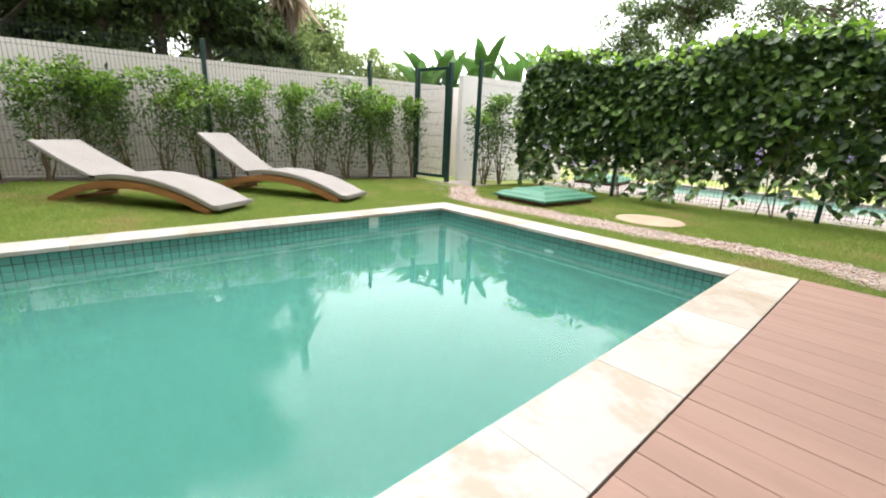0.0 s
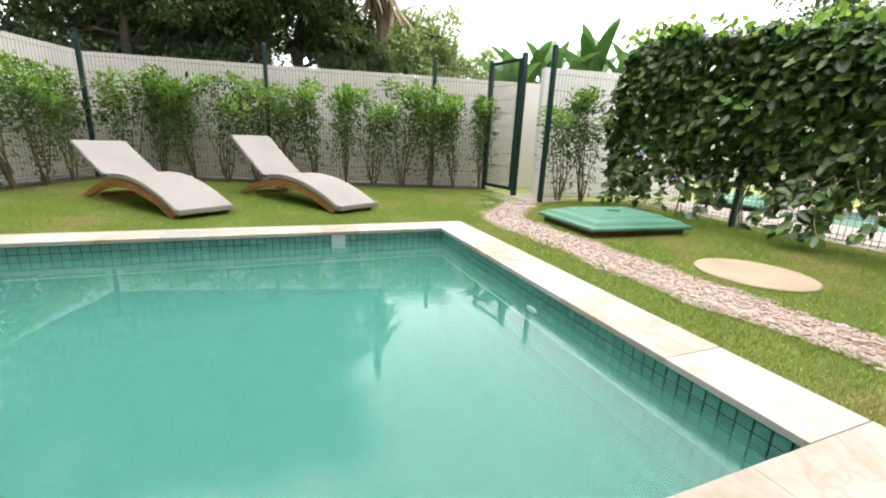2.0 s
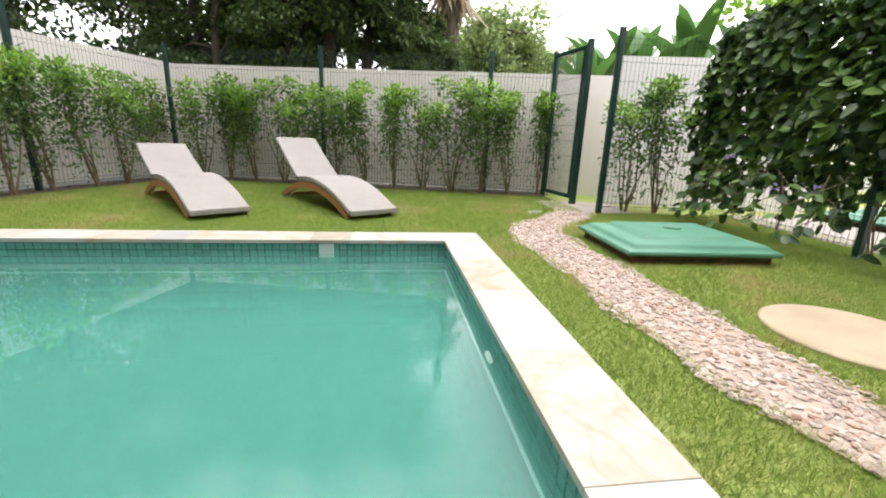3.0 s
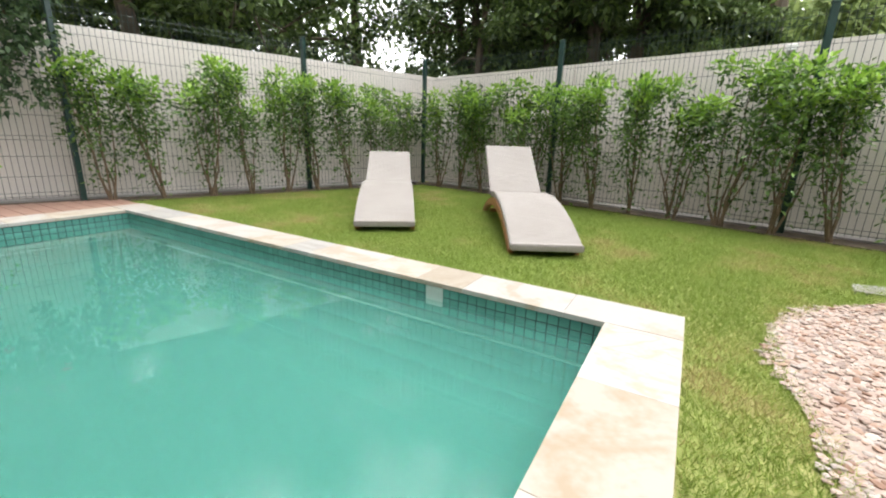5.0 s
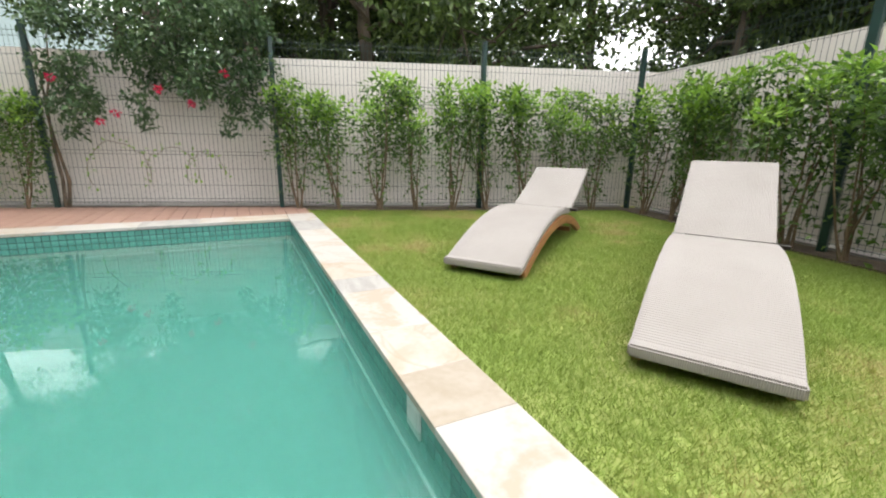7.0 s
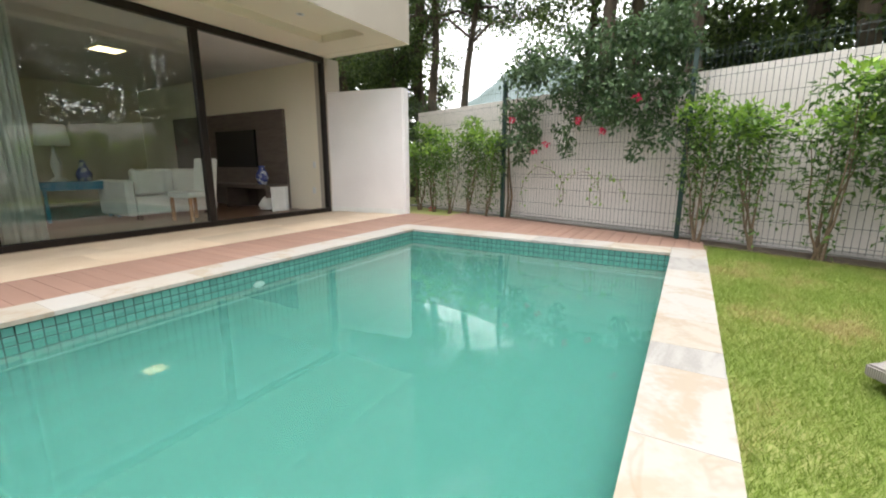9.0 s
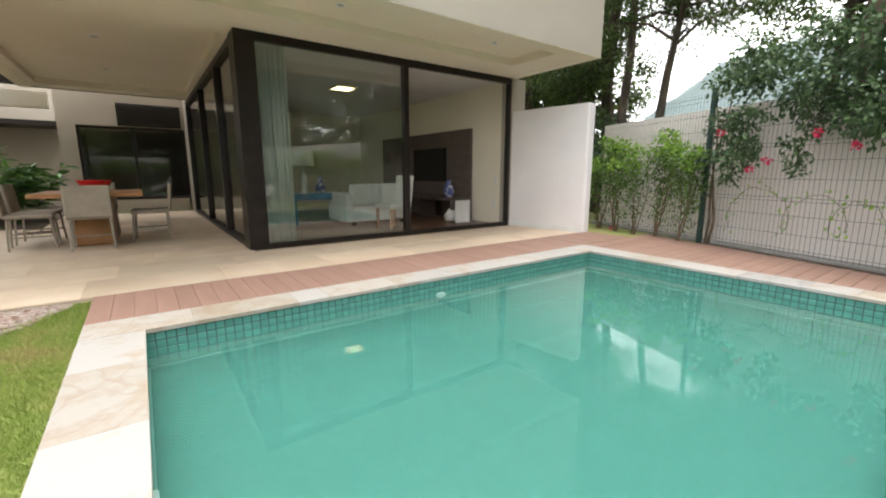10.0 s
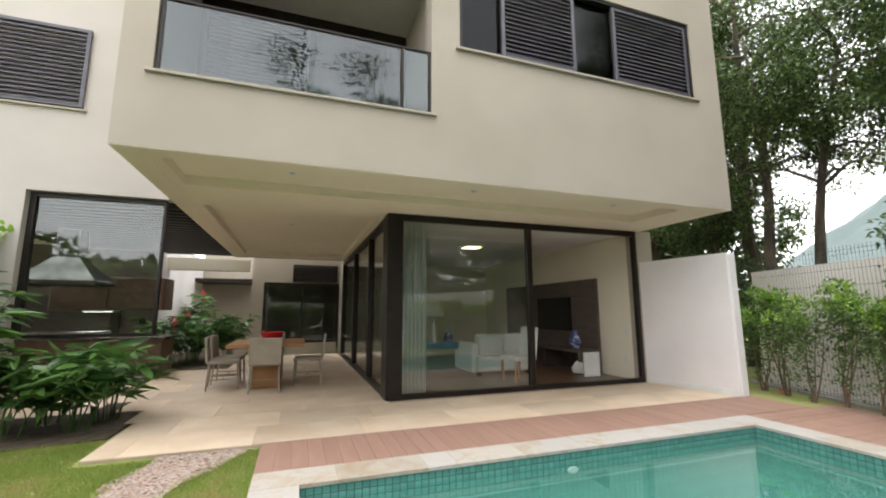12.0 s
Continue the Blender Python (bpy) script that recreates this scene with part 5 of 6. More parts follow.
def climber():
    """The flowering climber that hangs over the west fence."""
    c = thing("bougainvillea", pl(0, 0), "bougainvillea with red flowers hanging over the fence", "climber")
    P, D = [], []
    spots = []
    for i in range(52):
        y = rg.uniform(0.7, 2.95)
        z = rg.uniform(1.4, 2.4) - 0.3 * (rg.random() < 0.4)
        x = west_x(y) + rg.uniform(-0.25, 0.35)
        spots.append((x, y, z))
        p, d = blob(130, (x, y, z), (0.22, 0.26, 0.2), 0.6)
        P.append(p), D.append(d)
    for y, zt in ((0.95, 0.85), (1.5, 0.95), (2.45, 0.9), (2.75, 1.0)):
        for z in np.arange(zt, 1.4, 0.1):
            p, d = blob(30, (west_x(y) + 0.15, y + rg.normal() * 0.05, z), (0.1, 0.12, 0.08))
            P.append(p), D.append(d)
    P, D = np.concatenate(P), np.concatenate(D)
    n = len(P)
    o = new("foliage", leaves_mesh("foliage", P, scatter_dirs(n, D, 0.3, -0.3), ups_for(n), rg.uniform(0.05, 0.09, n), rg.uniform(0.03, 0.05, n), M_BOUG))
    o.parent = c
    for i in range(6):
        y = (0.75, 1.15, 1.3, 1.75, 2.05, 2.4)[i]
        q = (west_x(y) + rg.uniform(0.25, 0.4), y, rg.uniform(0.95, 1.6))
        p, d = blob(14, q, (0.022, 0.022, 0.018))
        o = new("flower", leaves_mesh("flower", p, d, ups_for(14), 0.045, 0.035, M_RED))
        o.parent = c
        o["label"] = "red flower cluster"
    for y0 in (0.55, 0.62):
        pts = [(west_x(y0) - 0.1 + rg.normal() * 0.02, y0 + rg.normal() * 0.06, z) for z in (-0.03, 0.3, 0.7, 1.1, 1.5, 1.9)]
        part("stem", tube(bmesh.new(), pts, [0.02, 0.018, 0.015, 0.012, 0.01, 0.006], 6), M_STEM, c)
    Q = []
    for y0, r0 in ((1.2, 0.3), (1.75, 0.26), (2.1, 0.2)):
        pts = []
        for a in np.linspace(-0.3, 3.6, 14):
            p = (west_x(y0) + 0.08, y0 + r0 * math.cos(a), 0.42 + r0 * math.sin(a) * 1.1 + 0.02 * rg.normal())
            pts.append(p)
            Q += [np.array(p) + rg.normal(size=3) * 0.03 for _ in range(2)]
        part("shoot", tube(bmesh.new(), pts, [0.004] * len(pts), 4), M_STEM, c)
    n = len(Q)
    o = new("young_foliage", leaves_mesh("young_foliage", np.array(Q), scatter_dirs(n), ups_for(n), 0.05, 0.03, M_SHRUBTOP))
    o.parent = c


climber()


# ---- trees ----
def tree(label, h, spread, bare, material=None, leaf=(0.14, 0.22), clumps=46, per=150):
    """A tapered trunk, limbs that fork twice, and clumps of leaves round their ends."""
    t = thing("tree", pl(0, 0), label, "tree", "trees beyond the wall")
    bm = bmesh.new()
    lean = rg.normal(size=2) * 0.25
    trunk = [Vector((lean[0] * u, lean[1] * u, -0.2 + h * 0.8 * u)) + Vector((rg.normal() * 0.06, rg.normal() * 0.06, 0)) for u in np.linspace(0, 1, 7)]
    tube(bm, trunk, [0.17, 0.14, 0.12, 0.10, 0.075, 0.05, 0.03], 8)
    part("trunk", bm, M_BARK, t)
    ends = []
    for i in range(13):
        u = rg.uniform(bare, 0.98)
        base = trunk[0].lerp(trunk[-1], u)
        a = i * 2.4 + rg.normal() * 0.3
        L = spread * rg.uniform(0.55, 1.0) * (1.15 - 0.55 * u)
        tip = base + Vector((math.cos(a) * L, math.sin(a) * L, rg.uniform(-0.1, 0.5) * L))
        mid = base.lerp(tip, 0.5) + Vector((0, 0, 0.12 * L))
        bm = tube(bmesh.new(), [base, mid, tip], [0.05, 0.035, 0.015], 5)
        for k in range(3):
            q = mid.lerp(tip, rg.uniform(0, 1))
            e = q + Vector(rg.normal(size=3)) * 0.35 * L
            tube(bm, [q, q.lerp(e, 0.5) + Vector((0, 0, 0.05)), e], [0.02, 0.013, 0.006], 4)
            ends.append(e)
        ends.append(tip)
        part("limb", bm, M_BARK, t)
    P, D = [], []
    for i in range(clumps):
        e = ends[i % len(ends)] + Vector(rg.normal(size=3)) * 0.25
        r = rg.uniform(0.32, 0.6) * spread / 2
        p, d = blob(per, tuple(e), (r, r, r * 0.65), 0.55)
        P.append(p), D.append(d)
    P, D = np.concatenate(P), np.concatenate(D)
    n = len(P)
    o = new("crown", leaves_mesh("crown", P, scatter_dirs(n, D, 0.35, -0.1), ups_for(n), rg.uniform(*leaf, n), rg.uniform(leaf[0] * 0.5, leaf[1] * 0.5, n), material or M_TREE))
    o.parent = t
    return t


dark_label = "tall dark green broadleaf tree behind the boundary wall"
kinds = [tree(dark_label, 6.8, 2.3, 0.22, leaf=(0.1, 0.16), clumps=52, per=230), tree(dark_label, 7.5, 2.5, 0.32, leaf=(0.09, 0.15), clumps=44, per=240), tree(dark_label, 10.4, 2.5, 0.55, leaf=(0.075, 0.12), clumps=54, per=210)]
spots = [(0, -1.6, 9.1, 1.0), (1, -3.4, 10.2, 1.05), (2, -9.4, -3.2, 1.15), (2, -4.7, 10.4, 0.9), (1, -8.2, 6.6, 1.15), (0, -8.1, 4.9, 1.15), (2, -8.5, 3.0, 1.1),
         (2, -9.2, 1.5, 1.1), (2, -11.5, 1.4, 1.3), (0, -8.2, -3.0, 0.62), (1, -10.8, -5.4, 1.15), (2, -8.9, -5.6, 1.1), (0, -3.4, 13.2, 1.3), (2, -6.2, 12.6, 1.1), (1, -5.4, 13.6, 1.25), (1, -12.2, 8.8, 1.6),
         (0, -12.0, 5.0, 1.7), (2, -12.5, 1.5, 1.2), (0, 10.9, 4.6, 1.05), (1, 13.0, 2.0, 1.0), (0, 12.5, 7.5, 0.9), (1, -10.2, -8.5, 1.2), (0, -3.7, 8.9, 0.8), (2, -8.0, -1.72, 0.8), (2, -10.8, -4.9, 1.3)]
for i, (k, x, y, sc) in enumerate(spots):
    m = pl(x, y, -0.03, rg.uniform(0, 360)) @ Matrix.Scale(sc, 4)
    if i < 3:
        kinds[k].matrix_basis = m
    else:
        copy_thing(kinds[k], Matrix()).matrix_basis = m
giant = tree("very tall spreading dark tree behind the boundary wall", 13.0, 3.7, 0.40, leaf=(0.12, 0.19), clumps=105, per=170)
giant.matrix_basis = pl(-1.4, 12.3, -0.03)
for x, y, sc in ((-4.6, 12.8, 1.05), (-8.2, 10.6, 1.0), (-11.6, 4.6, 1.05), (-12.3, 0.2, 0.9)):
    copy_thing(giant, Matrix()).matrix_basis = pl(x, y, -0.03, rg.uniform(0, 360)) @ Matrix.Scale(sc, 4)
leaning = copy_thing(kinds[2], Matrix())
leaning.matrix_basis = pl(-8.1, -1.75, -0.03, 40, -10) @ Matrix.Scale(0.72, 4)
dense = tree("dark tree with dense creeper-like foliage behind the wall", 6.2, 1.25, 0.1, leaf=(0.1, 0.17), clumps=62, per=200)
dense.matrix_basis = pl(-0.75, 8.7, -0.03)
for x, y, sc in ((-2.5, 9.3, 1.1), (0.35, 8.4, 0.62)):
    copy_thing(dense, Matrix()).matrix_basis = pl(x, y, -0.03, rg.uniform(0, 360)) @ Matrix.Scale(sc, 4)
pale = tree("pale green feathery tree in the distance", 5.2, 2.2, 0.25, M_TREEPALE, (0.12, 0.18), 60, 150)
pale.matrix_basis = pl(2.6, 13.4, -0.03) @ Matrix.Scale(1.12, 4)
for x, y, sc in ((4.4, 13.8, 0.92), (1.4, 14.8, 1.15), (6.2, 13.4, 0.8)):
    copy_thing(pale, Matrix()).matrix_basis = pl(x, y, -0.03, rg.uniform(0, 360)) @ Matrix.Scale(sc, 4)


def far_woods():
    """Undergrowth and the wood's edge behind the walls."""
    P, D = [], []
    for a in np.r_[np.linspace(98, 189, 50), np.linspace(219, 236, 9)]:
        for rr, zz in ((11.5, 1.4), (13.0, 3.2), (15.0, 5.0), (15.5, 1.5)):
            r = rr + rg.normal() * 0.8
            if 113 < a < 134 and zz > 2:
                continue
            c = (-1.5 + r * math.cos(radians(a)), 3.0 + r * math.sin(radians(a)), zz + rg.uniform(-0.6, 0.6))
            p, d = blob(140, c, (1.3, 1.3, 1.3), 0.5)
            P.append(p), D.append(d)
    P, D = np.concatenate(P), np.concatenate(D)
    n = len(P)
    o = new("woods_edge", leaves_mesh("woods_edge", P, scatter_dirs(n, D, 0.4), ups_for(n), rg.uniform(0.2, 0.34, n), rg.uniform(0.12, 0.2, n), M_TREE))
    tagged(o, "dark undergrowth of the wood behind the walls", "woods", kind="stuff")


far_woods()


def banana(at, label):
    t = thing("banana_plant", at, label, "banana plant", "banana plants")
    b = bmesh.new()
    tube(b, [(0, 0, -0.05), (0.03, 0, 1.0), (0.0, 0.02, 1.8)], [0.11, 0.09, 0.05], 9)
    part("stem", b, M_BANANA, t)
    for i in range(8):
        a = i * 0.9 + rg.normal() * 0.3
        tilt = rg.uniform(0.08, 0.65)
        L, W = rg.uniform(1.0, 1.4), rg.uniform(0.26, 0.36)
        bm = bmesh.new()
        rows = []
        for u in np.linspace(0, 1, 9):
            th = tilt + 0.3 * u * u
            rr = L * u
            c = Vector((math.cos(a) * math.sin(th) * rr, math.sin(a) * math.sin(th) * rr, 1.6 + math.cos(th) * rr))
            w = W * (math.sin(math.pi * (0.1 + 0.9 * u)) ** 0.6) * 0.5
            s = Vector((-math.sin(a), math.cos(a), 0))
            rows.append((bm.verts.new(c + s * w + Vector((0, 0, 0.05 * w / W))), bm.verts.new(c), bm.verts.new(c - s * w + Vector((0, 0, 0.05 * w / W)))))
        for p, q in zip(rows, rows[1:]):
            bm.faces.new((p[0], q[0], q[1], p[1]))
            bm.faces.new((p[1], q[1], q[2], p[2]))
        part("leaf", bm, M_BANANA, t, smooth=True)
    return t


for x, y, s in ((2.95, 7.0, 0.9), (3.45, 7.3, 0.98), (3.9, 7.1, 1.0), (4.6, 6.7, 1.08), (5.2, 6.3, 1.02), (5.9, 6.0, 1.1)):
    banana(pl(x, y, -0.03, rg.uniform(0, 360)) @ Matrix.Scale(s * 1.03, 4), "banana plant with upright broad leaves behind the wall")


def palm(at, label):
    """A palm with a skirt of dead brown fronds under its crown."""
    t = thing("palm_tree", at, label, "palm tree")
    part("trunk", tube(bmesh.new(), [(0, 0, -0.85), (0.05, 0.02, 1.8), (0.0, 0.0, 3.6), (0.02, 0.0, 4.4)], [0.14, 0.12, 0.11, 0.09], 9), M_BARK, t)
    for name, n, z, up, m, L in (("dead_fronds", 110, 3.45, -3.2, M_DEADFROND, 1.1),):
        a = rg.uniform(0, 6.28, n)
        P = np.stack([0.1 * np.cos(a), 0.1 * np.sin(a), z + rg.uniform(-0.3, 0.3, n)], 1)
        D = np.stack([np.cos(a), np.sin(a), np.full(n, up) + rg.normal(size=n) * 0.3], 1)
        o = new(name, leaves_mesh(name, P, D, ups_for(n), rg.uniform(0.7, 1.1, n) * L, rg.uniform(0.05, 0.09, n), m, 0.1, 0.3, long=True))
        o.parent = t
    return t


M_DEADFROND = leaf_mat("dead_frond", (0.22, 0.15, 0.10), (0.40, 0.31, 0.22), 0.8, 0.2)
palm(pl(0.84, 9.0, 0.75), "palm with a skirt of dead brown fronds")


def ginger(at, label, stems=16, h=1.0, spread=0.5, red=0):
    """A clump of arching stems with long paired leaves."""
    t = thing("ginger_plant", at, label, "plant", "bedding plants")
    P, D = [], []
    tops = []
    for i in range(stems):
        a = rg.uniform(0, 6.28)
        lean = rg.uniform(0.15, 1.0) * spread
        hh = h * rg.uniform(0.65, 1.1)
        base = np.array([math.cos(a), math.sin(a), 0]) * rg.uniform(0, 0.15)
        pts = [tuple(base + np.array([math.cos(a) * lean * u ** 1.6, math.sin(a) * lean * u ** 1.6, hh * (u - 0.25 * u ** 3) - 0.03])) for u in np.linspace(0, 1, 6)]
        part("stem", tube(bmesh.new(), pts, [0.007, 0.0065, 0.006, 0.005, 0.004, 0.003], 5), M_PLANT, t)
        tops.append(pts[-1])
        for k in range(2, 6):
            for sgn in (-1, 1):
                for _ in range(1 + (k % 2)):
                    P.append(np.array(pts[k]) + rg.normal(size=3) * 0.015)
                    D.append((math.cos(a) * 0.5 - sgn * math.sin(a) * 0.8 + rg.normal() * 0.25, math.sin(a) * 0.5 + sgn * math.cos(a) * 0.8 + rg.normal() * 0.25, rg.uniform(-0.1, 0.5)))
    n = len(P)
    o = new("foliage", leaves_mesh("foliage", np.array(P), np.array(D), ups_for(n), rg.uniform(0.2, 0.37, n), rg.uniform(0.06, 0.095, n), M_PLANT, 0.12, 0.3, long=True))
    o.parent = t
    for i in range(red):
        c = np.array(tops[i % stems]) + np.array([0, 0, 0.1])
        p, d = blob(16, c, (0.025, 0.025, 0.09))
        o = new("flower", leaves_mesh("flower", p, d + np.array([0, 0, 1.0]), ups_for(16), 0.08, 0.035, M_RED))
        o.parent = t
        o["label"] = "red upright flower"
    return t


tagged(part("planting_bed", prism([(1.68, -1.75), (1.68, -2.66), (2.28, -3.9), (2.28, -4.0), (5.5, -2.98), (5.5, -1.6), (2.6, -1.6)], -0.03, -0.012), M_SOIL), "dark soil bed of bushy plants before the kitchen", "soil bed", kind="structure")
for x, y, s, r in ((2.12, -2.15, 1.0, 0), (2.6, -1.95, 0.95, 0), (1.98, -2.6, 0.85, 0), (3.1, -2.2, 1.0, 1), (2.5, -2.55, 1.0, 0)):
    ginger(pl(x, y, -0.01, rg.uniform(0, 360)) @ Matrix.Scale(s, 4), "bushy green ginger plant in the bed before the kitchen", red=r, stems=13)
ginger(pl(3.02, -2.0, -0.01), "tall bushy green plant beside the house wall", stems=22, h=1.95, spread=0.35)
for x, y in ((2.7, -7.1), (2.3, -7.4), (1.85, -7.8), (2.8, -8.1), (1.6, -8.5), (2.35, -8.7)):
    ginger(pl(x, y, 0.0, rg.uniform(0, 360)), "red flowering ginger plant in the court bed", red=int(x > 2.2), stems=15, h=1.3, spread=0.5)
ginger(pl(2.7, -10.4, 0.0), "tall red flowering ginger against the court wall", red=2, stems=14, h=2.0, spread=0.35)

wl = thing("wall_lamp", pl(0.86, north_y(0.86) + 0.40, 1.62, 76), "small white lamp box on the boundary wall", "wall lamp")
part("box", bx((-0.05, -0.045, 0.0), (0.0, 0.045, 0.13), 0.008), M_PLASTIC, wl)
part("lens", bx((-0.058, -0.03, 0.02), (-0.051, 0.03, 0.08), 0.003), M_STEEL, wl)
st = part("stepping_stone", prism([(1.15, 4.24), (1.27, 4.25), (1.38, 4.40), (1.35, 4.47), (1.18, 4.42)], -0.05, -0.016), M_STONE)
tagged(st, "flat grey stepping stone in the lawn near the gate", "stone")

p_, d_ = blob(22, (0, 0, 0.015), (0.05, 0.05, 0.015))
fl = new("fallen_flower", leaves_mesh("fallen_flower", p_, d_, ups_for(22), 0.05, 0.045, M_RED))
fl.matrix_basis = pl(-6.6, -1.05, -0.025)
tagged(fl, "fallen red flower under the fence shrubs", "flower")

# ---- beyond the east fence ----
M_FARWATER = mat("far_green_water", (0.07, 0.22, 0.185), (0.085, 0.25, 0.21), 0.12, 2, 20, 0.02)
M_NEIGHBOUR = mat("pale_pink_paving", (0.32, 0.27, 0.245), (0.26, 0.22, 0.2), 0.7, 3, 50, 0.1)
nb = thing("neighbour_pool", pl(0, 0), "neighbouring pool with a white rim beyond the fence", "pool", kind="structure")
for lo, hi in (((3.62, -4.0, -0.04), (5.0, 4.3, -0.012)), ((5.0, 3.1, -0.04), (6.7, 4.3, -0.012)), ((6.45, -4.0, -0.04), (6.7, 3.1, 0.03))):
    part("rim", bx(lo, hi, 0.006), M_NEIGHBOUR, nb)
tagged(part("gate_paving", prism([(1.55, 4.36), (2.5, 4.36), (2.62, 5.1), (1.6, 5.38)], -0.04, -0.018), M_NEIGHBOUR), "pale pink paving at the garden gate", "paving", kind="structure")
part("water", bx((5.0, -4.0, -0.06), (6.45, 3.1, -0.03)), M_FARWATER, nb)
nl = copy_thing(lid, pl(5.3, 3.7, 0, 10))
wall("wall_east", (10.0, -6.0, -0.05), (10.2, 9.0, 1.8), M_WHITEWALL, "white neighbouring boundary wall")


def hill():
    bm = bmesh.new()
    n = 36
    rows = []
    for j in range(14):
        r = 230 + j * 16
        row_ = []
        for i in range(n + 1):
            a = radians(178 + 50 * i / n)
            ridge = math.exp(-((i / n - 0.36) / 0.3) ** 2)
            z = 92 * ridge * math.sin(math.pi * min(j / 11, 1) / 2) + 6 * noise.noise(Vector((i * 0.5, j * 0.6, 2))) * (j > 0)
            row_.append(bm.verts.new((r * math.cos(a), r * math.sin(a), z - 1)))
        rows.append(row_)
    for p, q in zip(rows, rows[1:]):
        for k in range(n):
            bm.faces.new((p[k], p[k + 1], q[k + 1], q[k]))
    tagged(part("hill", bm, M_HILL, smooth=True), "wooded hill on the horizon, its colour greyed for haze", "hill", kind="structure")


hill()


# ---- grass and pebbles ----
def lawn_points(n):
    x, y = rg.uniform(-5.6, 3.9, n), rg.uniform(-2.9, 7.1, n)
    wx = np.array([west_x(v) for v in np.linspace(-3, 7.2, 60)])
    ok = x > np.interp(y, np.linspace(-3, 7.2, 60), wx) + 0.2
    ok &= (y < north_y(x) - 0.2) | (x > 1.9)
    ok &= (x < 1.9) | (y < 4.35)
    ok &= ~((x > PX - CW - 0.01) & (x < CW + 0.008) & (y > -CW) & (y < PY + CW - 0.024))
    ok &= ~((x < CW) & (y < 0)) & ~((x < PX - CW + 0.01) & (y < 3.11))
    ok &= ~((x < 1.66) & (y < -0.98)) & ~((y < -1.7) & (x > 1.6))
    ok &= ~inside_path(x, y, -0.03)
    ok &= (x - 1.658) ** 2 + (y - 1.22) ** 2 > 0.36 ** 2
    ok &= ~((np.abs(x - 1.80) < 0.54) & (np.abs(y - 2.73) < 0.41))
    return x[ok], y[ok]


def blades(name, x, y, material, label):
    """Thin upright blades, one triangle each."""
    n = len(x)
    base = np.stack([x, y, np.full(n, -0.034)], 1)
    tilt = rg.normal(size=(n, 2)) * 0.75
    up = np.stack([tilt[:, 0], tilt[:, 1], np.ones(n)], 1) * rg.uniform(0.018, 0.04, n)[:, None]
    a = rg.uniform(0, 6.28, n)
    side = np.stack([np.cos(a), np.sin(a), np.zeros(n)], 1) * rg.uniform(0.0011, 0.0021, n)[:, None]
    co = np.stack([base - side, base + side, base + up], 1).reshape(-1, 3) * K
    me = bpy.data.meshes.new(name)
    me.vertices.add(3 * n)
    me.vertices.foreach_set("co", co.ravel())
    me.loops.add(3 * n)
    me.loops.foreach_set("vertex_index", np.arange(3 * n, dtype=np.int32))
    me.polygons.add(n)
    me.polygons.foreach_set("loop_start", np.arange(0, 3 * n, 3, dtype=np.int32))
    me.polygons.foreach_set("loop_total", np.full(n, 3, dtype=np.int32))
    me.update()
    me.materials.append(material)
    tagged(new(name, me), label, "grass", kind="stuff")


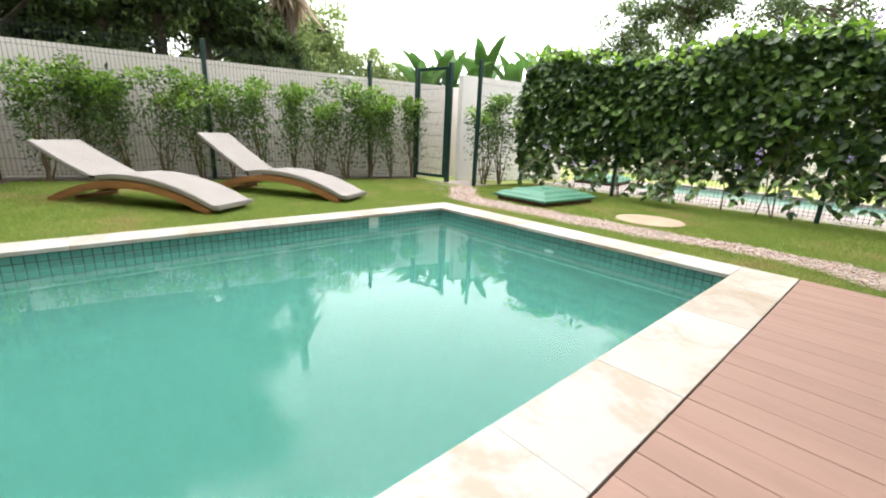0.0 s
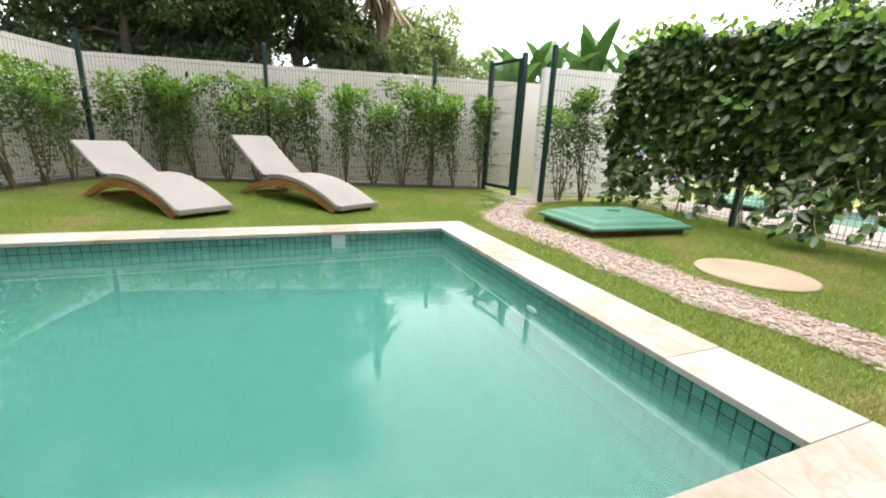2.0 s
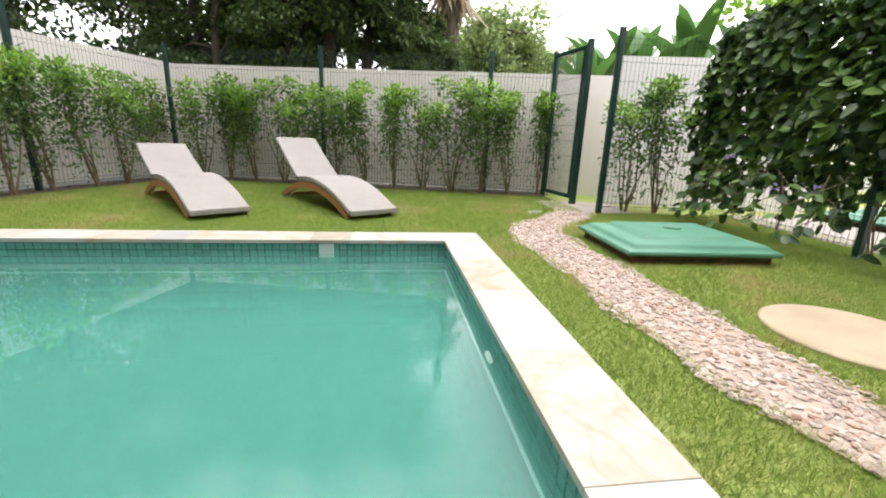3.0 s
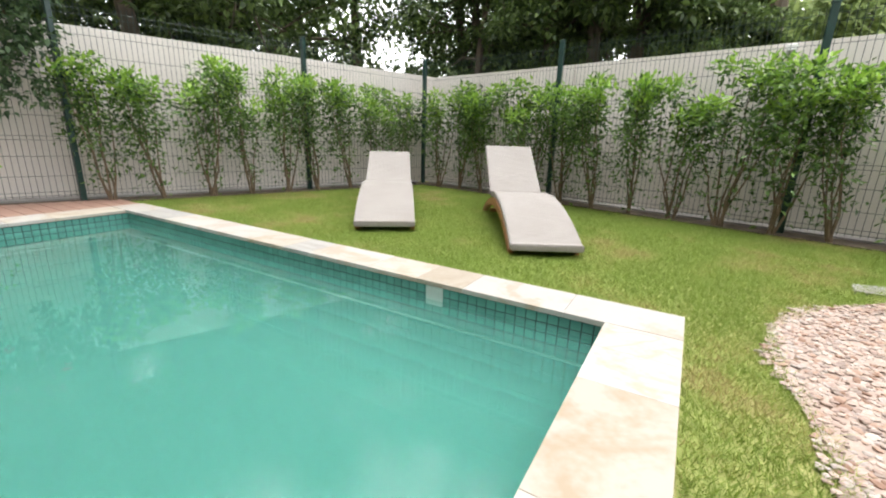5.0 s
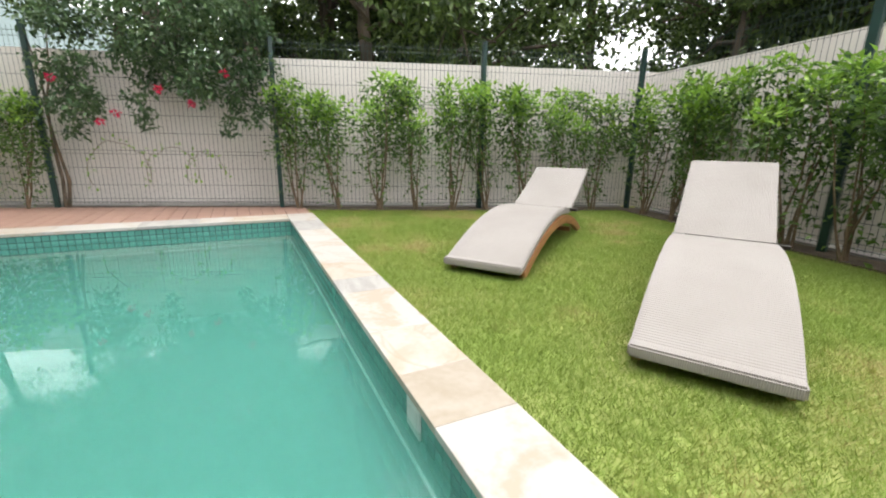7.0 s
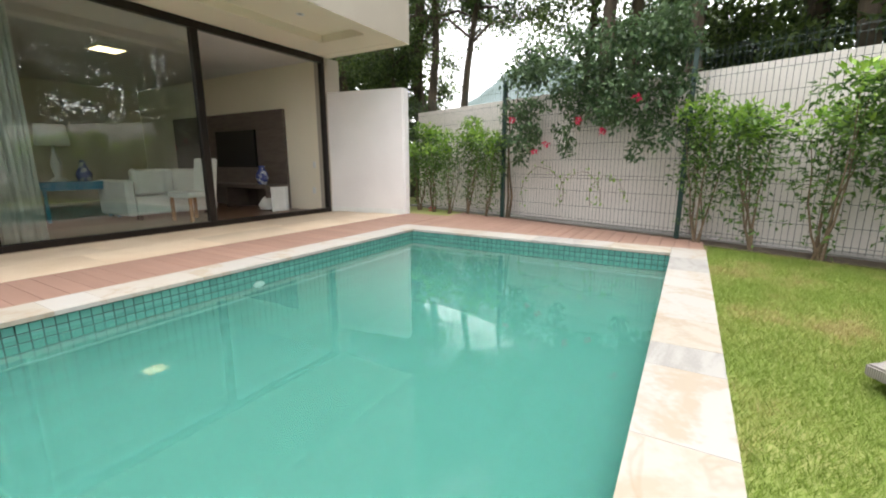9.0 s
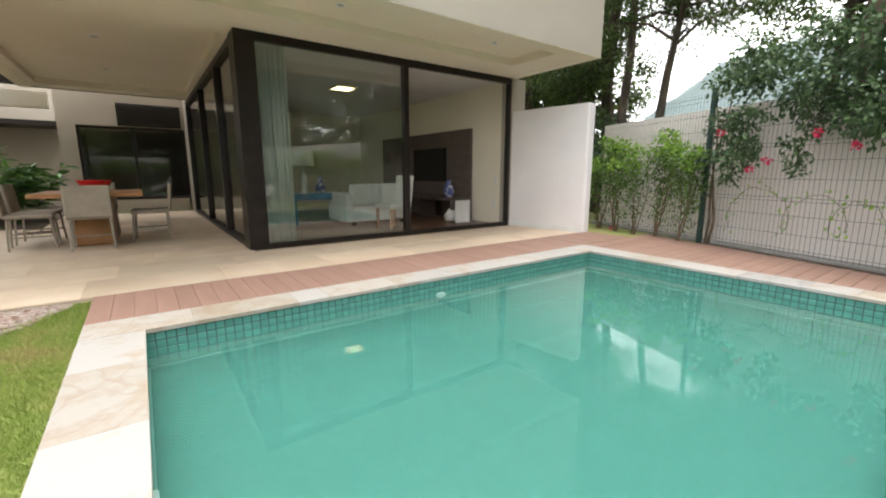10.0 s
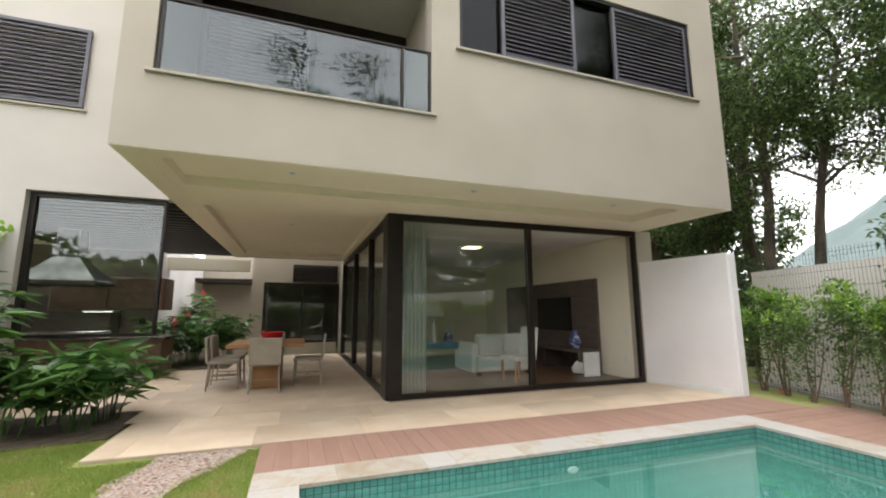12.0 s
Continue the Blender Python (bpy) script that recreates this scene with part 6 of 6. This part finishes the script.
def grass():
    x, y = lawn_points(2100000)
    drift = np.sin(x * 3.1 + np.sin(y * 2.3) * 1.4) * np.sin(y * 2.7 + np.sin(x * 1.9) * 1.7) + 0.6 * np.sin(x * 9.1 + y * 4 + np.sin(y * 5)) * np.sin(y * 8.3 - x * 3) + 0.5 * np.sin(x * 23 + 2 * np.sin(y * 17)) * np.sin(y * 21 + 2 * np.sin(x * 13))
    drift = drift + rg.normal(size=len(x)) * 0.34 - 0.1
    for name, sel, m, label in (("lawn_grass", drift < 0.3, M_GRASS, "short fresh green lawn grass"), ("pale_grass", (drift >= 0.3) & (drift < 0.95), M_GRASSPALE, "pale yellow-green lawn grass"), ("dry_grass", drift >= 0.95, M_STRAW, "yellowed dry tufts in the lawn")):
        blades(name, x[sel], y[sel], m, label)


M_GRASSPALE = leaf_mat("pale_grass_blade", (0.235, 0.275, 0.058), (0.375, 0.42, 0.125), 0.6, 0.42)
M_STRAW = leaf_mat("straw_blade", (0.29, 0.25, 0.09), (0.43, 0.37, 0.16), 0.7, 0.3)
grass()


def pebbles():
    shapes = []
    for s in range(5):
        bm = bmesh.new()
        bmesh.ops.create_icosphere(bm, subdivisions=1, radius=1)
        for v in bm.verts:
            v.co *= 1 + 0.4 * noise.noise(v.co * 1.7 + Vector((s * 5, 0, 0)))
        me = bpy.data.meshes.new("pebble")
        co = np.array([v.co[:] for v in bm.verts])
        tri = np.array([[v.index for v in f.verts] for f in bm.faces])
        bm.transform(Matrix.Diagonal((0.023, 0.018, 0.0075, 1)))
        finish(me, bm, M_PEBBLE)
        shapes.append((me, co, tri))
    n = 34000
    x, y = rg.uniform(0.3, 2.1, n), rg.uniform(-1.03, 4.42, n)
    ok = inside_path(x, y, 0.02 + 0.03 * np.sin(y * 9))
    x, y = x[ok], y[ok]
    near = np.where((y > 0.9) & (y < 1.3))[0][:300]
    chosen = set(near.tolist())
    V, F, off = [], [], 0
    for i in range(len(x)):
        me, co, tri = shapes[i % 5]
        z = -0.026 + rg.random() * 0.009
        sc = 0.36 + 0.62 * rg.random() ** 1.6
        m = pl(x[i], y[i], z, rg.uniform(0, 360), rg.uniform(-14, 14), rg.uniform(-14, 14))
        if i in chosen:
            piece("pebble", me, pebble_bed, m @ Matrix.Scale(sc, 4))
        else:
            r = np.array(m.to_3x3())
            V.append((co * np.array([0.023, 0.018, 0.0075]) * sc * K) @ r.T + np.array(m.translation))
            F.append(tri + off)
            off += len(co)
    me = bpy.data.meshes.new("loose_pebbles")
    me.from_pydata(np.concatenate(V).tolist(), [], np.concatenate(F).tolist())
    me.materials.append(M_PEBBLEMIX)
    tagged(new("loose_pebbles", me), "loose pink, white and brown pebbles", "pebbles", kind="stuff")


pebbles()
